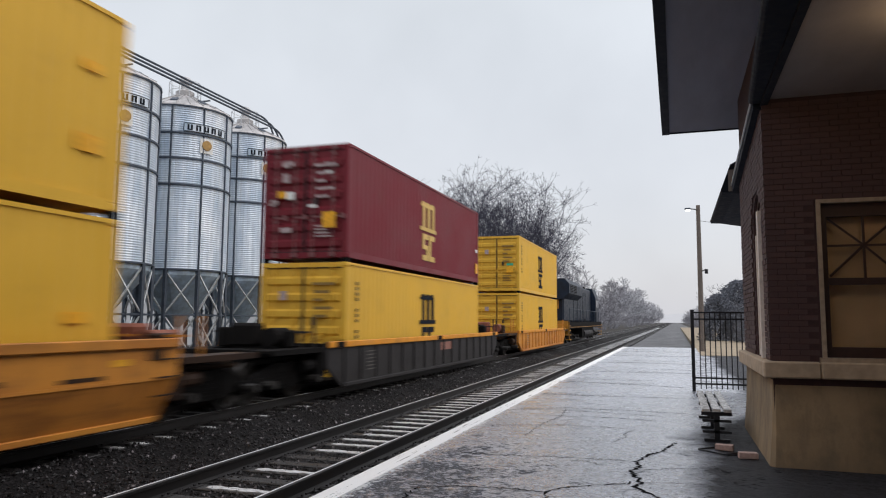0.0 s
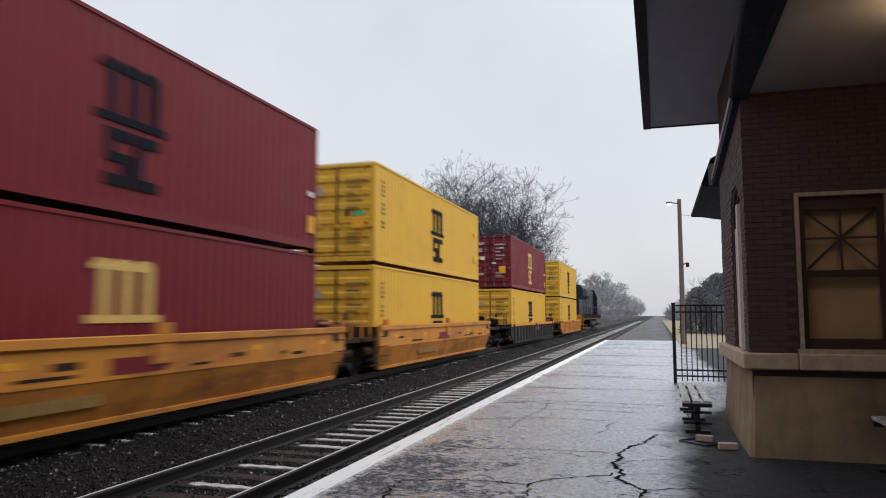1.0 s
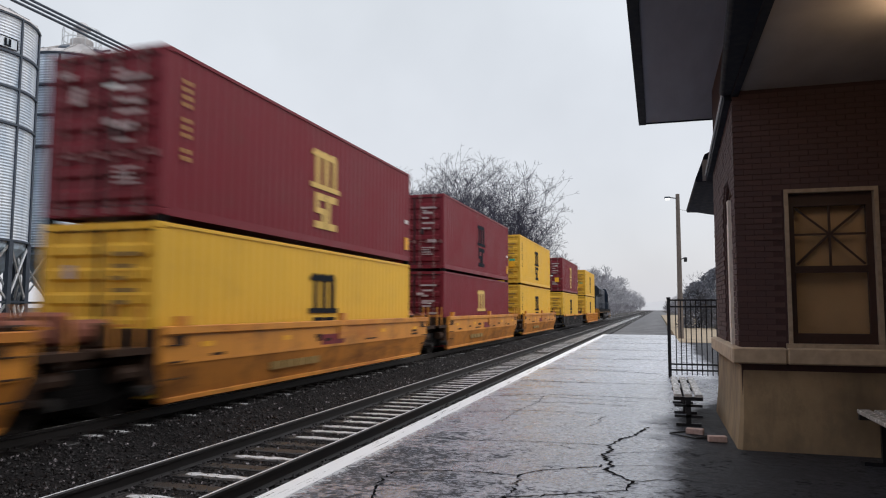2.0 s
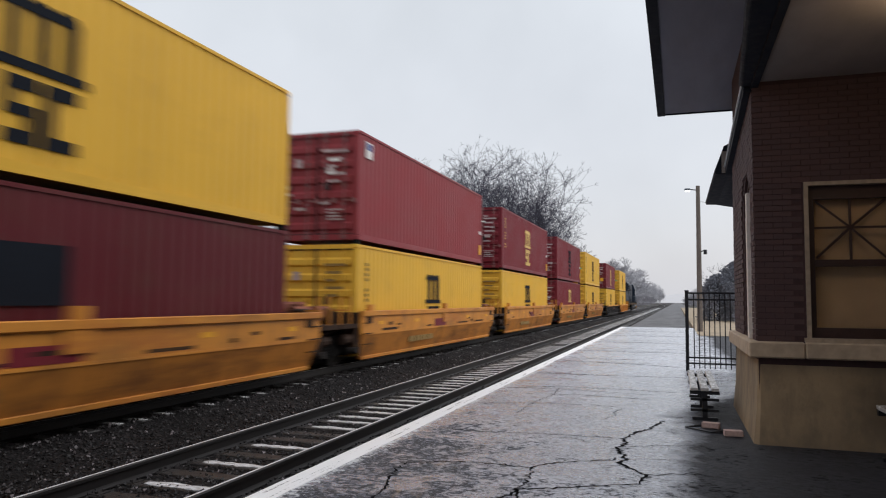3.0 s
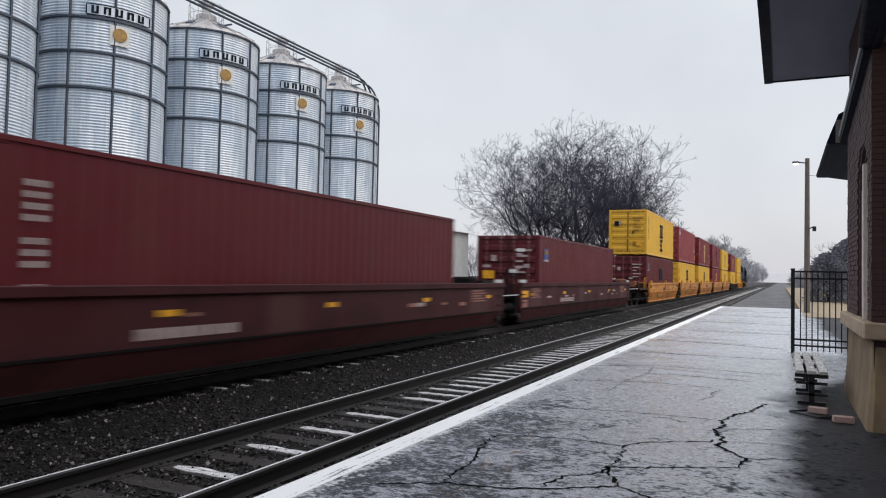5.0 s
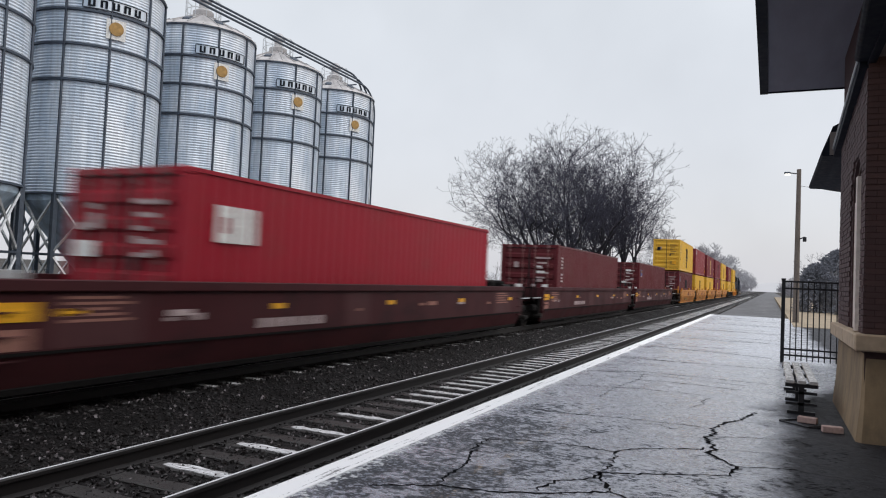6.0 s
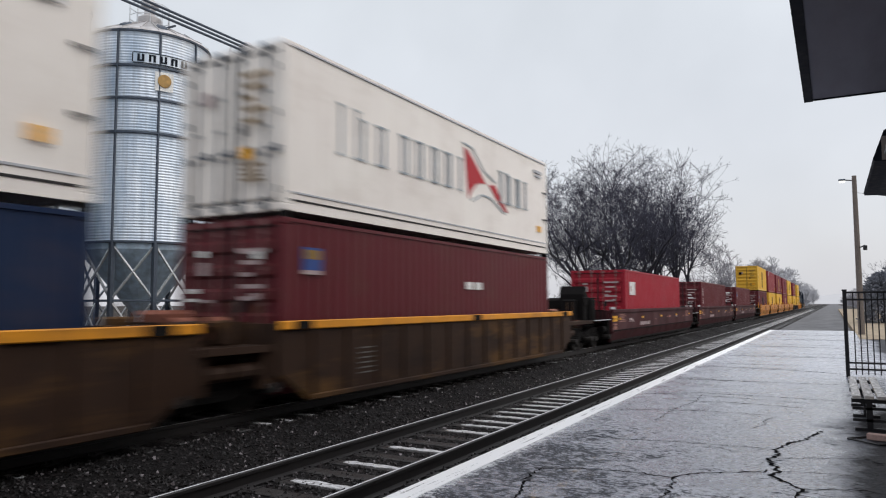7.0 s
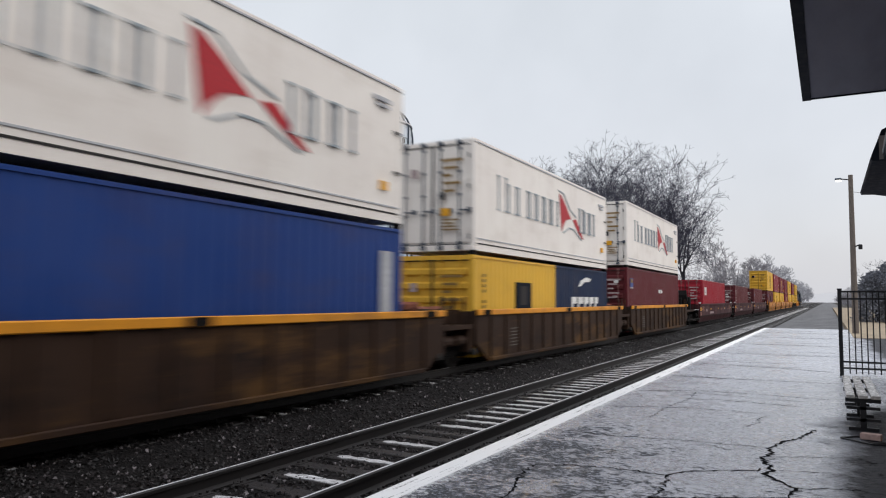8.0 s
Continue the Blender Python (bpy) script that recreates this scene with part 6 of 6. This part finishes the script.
TOP_BASE = 6.335 - HIC
LOW_BASE = TOP_BASE - HIC - 0.11
G_TOP, G_LOW = "upper containers of the train", "lower containers of the train"
YL, RL = "yellow corrugated steel shipping container with a dark block emblem", "maroon corrugated steel shipping container"
U = [36.09, 15.78, -3.95, -19.78, -35.95, -51.88, -67.58, -89.79, -109.35, -129.77, -151.05, -166.6, -182.24]
BOX_X = FAR_X
door_tags = (("door_label", DECAL_YELLOW, "end", 0.55, 0.90, 0.95, 1.30), ("door_label", DECAL_GREEN, "end", 0.55, 0.90, 1.32, 1.44))
door_tags_b = (("door_label", DECAL_YELLOW, "end", 0.55, 0.90, 0.75, 1.15), ("door_label", DECAL_YELLOW, "end", -0.75, -0.5, 1.55, 1.72), ("door_label", WHITE_INK, "end", -0.5, -0.28, 1.5, 1.7))
side_tag = (("side_label", DECAL_YELLOW, "side", 11.75, 12.02, 0.35, 0.75), ("side_label", WHITE_INK, "side", 11.75, 11.98, 1.2, 1.32))
id_tag = (("side_label", DECAL_BLUE, "side", 0.48, 0.98, 2.0, 2.42), ("side_label", WORN_INK, "side", 0.52, 0.94, 2.22, 2.38), ("side_label", DOOR_INK, "side", 0.48, 0.98, 1.96, 2.03))

# 1: two yellow boxes in an orange car
container(BOX_X, U[0], TOP_BASE, YELLOW_BOX, YL, G_TOP, emblem=INK, marks=CAR_GREY, extras=door_tags)
container(BOX_X, U[0], LOW_BASE, YELLOW_BOX, YL, G_LOW, emblem=INK, marks=CAR_GREY)
well_car(U[0], -1.4, 13.9, "orange", "weathered yellow ribbed well car", "well cars", rear=2.2, front=2.2, two=True)
# 2: maroon over yellow in a grey car
container(BOX_X, U[1], TOP_BASE, RED_BOX, RL + " with a pale block emblem", G_TOP, emblem=CREAM_INK, extras=door_tags_b + side_tag)
container(BOX_X, U[1], LOW_BASE, YELLOW_BOX, YL, G_LOW, emblem=INK, marks=CAR_GREY)
well_car(U[1], -1.4, 14.3, "grey", "sooty grey ribbed well car with orange top edge", "well cars", rear=2.3, front=2.2, two=True)
# 3: yellow over yellow
container(BOX_X, U[2], TOP_BASE, YELLOW_BOX, YL, G_TOP, emblem=INK, marks=CAR_GREY, extras=door_tags + (("side_label", DECAL_YELLOW, "side", 11.35, 11.75, 0.75, 1.0), ("side_label", DECAL_YELLOW, "side", 11.4, 11.7, 1.9, 2.05)))
container(BOX_X, U[2], LOW_BASE, YELLOW_BOX, YL, G_LOW, emblem=INK, marks=CAR_GREY, extras=(("side_label", DECAL_YELLOW, "side", 11.3, 11.65, 1.4, 1.55),))
# 4: maroon over maroon
container(BOX_X, U[3], TOP_BASE, RED_BOX, RL + " with a black block emblem", G_TOP, emblem=INK, extras=side_tag)
container(BOX_X, U[3], LOW_BASE, RED_BOX, RL + " with a pale block emblem", G_LOW, emblem=CREAM_INK, low_emblem=False)
# 5: maroon with pale emblem over yellow
container(BOX_X, U[4], TOP_BASE, RED_BOX, RL + " with a pale block emblem", G_TOP, emblem=CREAM_INK, marks=CREAM_INK, extras=side_tag)
container(BOX_X, U[4], LOW_BASE, YELLOW_BOX, YL, G_LOW, emblem=INK)
# 6: plain faded maroon over yellow
container(BOX_X, U[5], TOP_BASE, RED_FADED, "plain faded maroon corrugated shipping container", G_TOP, extras=side_tag + (("side_label", WHITE_INK, "side", 0.40, 0.80, 2.22, 2.66), ("side_label", DECAL_BLUE, "side", 0.44, 0.76, 2.44, 2.62)))
container(BOX_X, U[5], LOW_BASE, YELLOW_BOX, YL, G_LOW, emblem=INK, marks=CAR_GREY)
# 7: yellow over dark maroon
container(BOX_X, U[6], TOP_BASE, YELLOW_BOX, YL, G_TOP, emblem=INK, marks=CAR_GREY, extras=(("door_label", DECAL_YELLOW, "end", 0.55, 0.9, 0.55, 0.85), ("door_label", INK, "end", -0.85, -0.55, 1.85, 2.15)))
container(BOX_X, U[6], LOW_BASE, BROWN_BOX, RL + " with a dark square mark", G_LOW, extras=id_tag + (("side_label", INK, "side", 5.2, 6.6, 1.35, 2.15), ("door_label", DECAL_YELLOW, "end", -0.95, -0.4, 0.5, 0.8)))
for k in (2, 3, 4, 5, 6):
    well_car(U[k], -0.15, 13.3, "yellow", "weathered yellow well car with grimy lower sides", "well cars", rear=3.2 if k == 6 else 1.18, front=2.4 if k == 2 else 1.18, two=(k == 2))
# 8 to 10: single boxes in maroon cars
container(BOX_X, U[7], 3.36 - HIC, BROWN_BOX, "dull oxide-red corrugated container with a blue and yellow label", G_LOW, extras=id_tag + (("door_label", DECAL_YELLOW, "end", -0.95, -0.5, 1.3, 1.6),))
container(BOX_X, U[8], 3.36 - HIC, BROWN_BOX, "dull oxide-red corrugated container", G_LOW, marks=WHITE_INK)
container(BOX_X, U[9] + 0.4, 3.36 - HIC, BRIGHT_RED, "bright red corrugated container with a white square emblem", G_LOW, extras=(("emblem", WHITE_INK, "side", 0.70, 1.04, 1.80, 2.38), ("emblem", WHITE_INK, "side", 1.12, 1.42, 1.80, 2.38), ("emblem", WHITE_INK, "side", 1.50, 1.62, 1.80, 2.38), ("emblem", BRIGHT_RED, "side", 0.82, 0.94, 1.95, 2.2), ("door_label", WHITE_INK, "end", -0.95, -0.5, 1.5, 1.75)))
for k in (7, 8, 9):
    well_car(U[k], -2.7, 15.3, "maroon", "dull maroon well car with orange reflectors", "well cars", rear=2.2 if k == 9 else 1.05, front=2.9 if k == 7 else 1.05, two=(k == 7), stand=(k == 9))
# 11 to 13: white refrigerated boxes over mixed boxes
RW = "white refrigerated container with grey lettering bars and a red flash"


def reefer_box(u, z):
    c = container(BOX_X, u, z, WHITE_BOX, RW, G_TOP, reefer=True, extras=(("door_label", DECAL_YELLOW, "end", 0.30, 0.55, 0.9, 1.1),))
    for z in (0.30, 0.17, 2.80):
        decal("rail_line", c, GREY_INK if z > 0.2 else CAR_GREY, "side", 0.16, 12.03, z, z + 0.03)
    # each letter is drawn as plain thin stems between short bars
    strokes = [(1.5, 0.60, 2.15), (2.2, 0.62, 2.0), (2.92, 0.78, 2.0), (3.8, 0.52, 2.0), (4.42, 0.56, 2.0), (5.08, 0.54, 2.0), (5.72, 0.62, 2.0),
               (8.62, 0.50, 2.05), (9.22, 0.58, 2.0), (9.88, 0.58, 2.0)]
    for y, wide, ztop in strokes:
        for a, w, mat in ((y, 0.055, TEAL_INK), (y + wide - 0.10, 0.04, GREY_INK)):
            decal("lettering", c, mat, "side", a, a + w, 1.22, ztop - 0.04)
            for zz in (1.18, ztop - 0.04):
                decal("lettering", c, TEAL_INK, "side", a - 0.06, a + w + 0.06, zz, zz + 0.04)
    for (ya, za), (yb, zb) in (((6.45, 2.38), (6.95, 2.34)), ((6.95, 2.34), (7.6, 1.86)), ((7.6, 1.86), (8.3, 1.66)), ((6.9, 1.0), (7.5, 1.22)), ((7.5, 1.22), (8.0, 1.20)), ((8.0, 1.20), (8.9, 0.88))):
        bm = bmesh.new()
        prism(bm, [(ya, za), (yb, zb), (yb, zb + 0.045), (ya, za + 0.045)], "x", WID / 2 - 0.008, WID / 2 + 0.0105)
        part("flash_line", bm, TEAL_INK, c)
    decal("door_line", c, CAR_GREY, "side", 11.85, 12.05, 1.86, 1.90)
    decal("door_line", c, CAR_GREY, "side", 11.85, 12.05, 1.02, 1.06)
    decal("side_label", c, DECAL_YELLOW, "side", 11.35, 11.55, 0.62, 0.80)
    decal("side_label", c, GREY_INK, "side", 11.1, 11.65, 2.42, 2.50)
    decal("side_label", c, GREY_INK, "side", 11.2, 11.6, 2.30, 2.36)
    for tri in ([(6.50, 2.30), (6.72, 2.26), (7.15, 1.98), (7.72, 1.56), (7.45, 1.54), (7.15, 1.46), (6.90, 1.28), (6.72, 1.04)], [(7.92, 1.55), (8.28, 1.62), (8.75, 1.22), (9.15, 0.96), (8.95, 0.96), (8.45, 1.20)]):
        bm = bmesh.new()
        prism(bm, tri, "x", WID / 2 - 0.008, WID / 2 + 0.006)
        part("flash", bm, RED_INK, c)
    return c


reefer_box(U[10], TOP_BASE + 0.02)
container(BOX_X, U[10], LOW_BASE + 0.02, BROWN_BOX, "oxide-red corrugated container with small white marks", G_LOW, extras=id_tag + (("side_label", WHITE_INK, "side", 6.55, 6.9, 1.80, 1.98), ("side_label", WHITE_INK, "side", 7.05, 7.4, 1.80, 1.98)))
STD = 2.591
reefer_box(U[11], LOW_BASE + STD + 0.11)
container(BOX_X, U[11], LOW_BASE, YELLOW_BOX, "short yellow container with a dark square mark", G_LOW, length=6.06, height=STD, marks=CAR_GREY, extras=(("emblem", INK, "side", 2.7, 3.9, 1.2, 1.95), ("emblem", INK, "side", 2.5, 4.1, 1.1, 1.2), ("emblem", CAR_GREY, "side", 3.05, 3.55, 1.3, 1.85)))
navy = container(BOX_X, U[11] + 6.12, LOW_BASE, NAVY_BOX, "short navy blue container with white bars and a swoosh", G_LOW, length=6.06, height=STD)
for i, (a, b) in enumerate(((1.6, 2.15), (2.3, 2.9), (3.05, 3.55), (3.7, 4.2), (4.35, 4.75))):
    decal("lettering", navy, WHITE_INK, "side", a, b, 1.32, 1.56)
    decal("lettering", navy, WHITE_INK, "side", a, a + 0.16, 1.02, 1.32)
bm = bmesh.new()
prism(bm, [(2.4, 1.92), (2.7, 2.15), (3.3, 2.28), (3.9, 2.24), (3.7, 2.12), (3.1, 2.10), (2.7, 1.96)], "x", WID / 2 - 0.008, WID / 2 + 0.006)
part("swoosh", bm, WHITE_INK, navy)
reefer_box(U[12], TOP_BASE + 0.02)
container(BOX_X, U[12], LOW_BASE + 0.02, BLUE_BOX, "royal blue corrugated container", G_LOW, marks=DECAL_BLUE, extras=(("side_label", GREY_INK, "side", 11.4, 11.8, 1.0, 2.4),))
for k in (10, 11, 12):
    well_car(U[k], -0.35, 13.6, "brown", "grimy brown ribbed well car with orange top edge", "well cars", rear=0.95, front=2.7 if k == 10 else 0.95, two=(k == 10))

# ---------------------------------------------------------------- the engine
eng = moving("locomotive", "dark blue diesel locomotive with yellow rear details", "locomotive", "", FAR_X, 51.8, FAR_Z)
L = 24.0
bm = boxes((-1.52, 1.52, 0.4, L - 0.4, 1.12, 1.62), (-1.45, 1.45, 8.0, 16.6, 0.38, 1.12))
part("frame", bm, UNDER, eng)
bm = bmesh.new()
quad_box(bm, -0.98, 0.98, 1.2, L - 5.2, 1.62, 4.68, 0.12)
part("hood", bm, LOCO_BLUE, eng)
bm = bmesh.new()
prism(bm, [(-0.92, 3.3), (0.92, 3.3), (1.45, 3.75), (1.45, 4.45), (1.1, 4.85), (-1.1, 4.85), (-1.45, 4.45), (-1.45, 3.75)], "y", 0.8, 8.6)
part("radiator", bm, LOCO_BLUE, eng)
bm = bmesh.new()
prism(bm, [(-1.45, 1.62), (1.45, 1.62), (1.45, 3.9), (1.1, 4.85), (-1.1, 4.85), (-1.45, 3.9)], "y", L - 5.2, L - 2.2)
cab = part("cab", bm, LOCO_BLUE, eng)
for y0, y1 in ((L - 4.8, L - 3.9), (L - 3.6, L - 2.7)):
    part("cab_window", boxes((1.455, 1.465, y0, y1, 3.0, 3.7)), GLASS, cab)
bm = bmesh.new()
quad_box(bm, -0.95, 0.95, L - 2.2, L - 0.5, 1.62, 3.0, 0.08)
part("nose", bm, LOCO_BLUE, eng)
for y0, y1 in ((6.2, 8.6), (9.0, 11.8), (12.2, 15.6)):
    part("hood_door", boxes((0.98, 1.0, y0, y1, 1.9, 3.9)), LOCO_BLUE, eng)
for y0, y1 in ((1.4, 3.0), (3.3, 5.0)):
    part("radiator_grille", boxes((1.445, 1.458, y0, y1, 3.80, 4.42)), UNDER, eng)
bm = bmesh.new()
for s in (-1, 1):
    for i in range(12):
        y = 0.6 + (L - 1.2) * i / 11
        tube(bm, (s * 1.48, y, 1.6), (s * 1.48, y, 2.6), 0.022, sides=5)
    tube(bm, (s * 1.48, 0.6, 2.6), (s * 1.48, L - 0.6, 2.6), 0.022, sides=5)
part("handrail", bm, GALV_DARK, eng)
for y in (0.1, L - 0.8):
    for s in (-1, 1):
        bm = bmesh.new()
        for i in range(4):
            quad_box(bm, s * 1.35 - 0.2, s * 1.35 + 0.2, y, y + 0.7, 0.3 + 0.33 * i, 0.36 + 0.33 * i)
        quad_box(bm, s * 1.5 - 0.02, s * 1.5 + 0.02, y, y + 0.05, 0.3, 1.6)
        part("steps", bm, LOCO_YELLOW, eng)
part("end_sheet", boxes((-1.4, 1.4, 0.2, 0.4, 0.7, 1.7)), LOCO_YELLOW, eng)
for i in range(5):
    part("grille_slat", boxes((1.458, 1.466, 1.4, 5.0, 3.84 + 0.12 * i, 3.88 + 0.12 * i)), LOCO_BLUE, eng)
for y in (2.0, 3.4, 4.6):
    bm = bmesh.new()
    tube(bm, (0, y, 4.78), (0, y, 4.9), 0.55, sides=18)
    part("roof_fan", bm, UNDER, eng)
part("side_emblem", boxes((0.985, 0.992, 13.2, 14.6, 2.7, 3.3)), LOCO_YELLOW, eng, "worn yellow emblem block")
part("rear_emblem", boxes((-0.6, 0.6, 1.19, 1.2, 2.6, 3.5)), LOCO_YELLOW, eng, "yellow block on the hood end")
for s in (-1, 1):
    part("rear_light", boxes((s * 0.5 - 0.12, s * 0.5 + 0.12, 1.15, 1.2, 3.9, 4.1)), GLASS, eng)
part("side_stripe", boxes((1.521, 1.53, 0.6, L - 0.6, 1.20, 1.24)), LOCO_YELLOW, eng, "yellow sill stripe")
bm = bmesh.new()
for i in range(10):
    quad_box(bm, 0.98, 1.01, 6.3 + 0.9 * i, 6.36 + 0.9 * i, 1.75, 4.2)
part("door_post", bm, LOCO_BLUE, eng)
bm = bmesh.new()
tube(bm, (0.4, L - 5.6, 4.55), (0.4, L - 5.6, 4.95), 0.1, sides=8)
tube(bm, (0.4, L - 5.9, 4.95), (0.4, L - 5.2, 4.95), 0.07, sides=8)
part("horn", bm, UNDER, eng)
bm = bmesh.new()
tube(bm, (1.2, 9.2, 0.62), (1.2, 15.4, 0.62), 0.36, sides=14)
part("fuel_tank", bm, CAR_GREY, eng)
part("exhaust_stack", boxes((-0.5, 0.5, 9.5, 11.0, 4.53, 4.82)), UNDER, eng)
for y in (3.6, L - 4.2):
    bogie(eng, y, 3, 0.52, 1.95)


# ---------------------------------------------------------------- motion of the train
def motions():
    for ob, x, y, z in MOVING:
        walk(ob, [(t, Matrix.Translation((x, y + s, z))) for t, s in SPEED_ROWS])


motions()
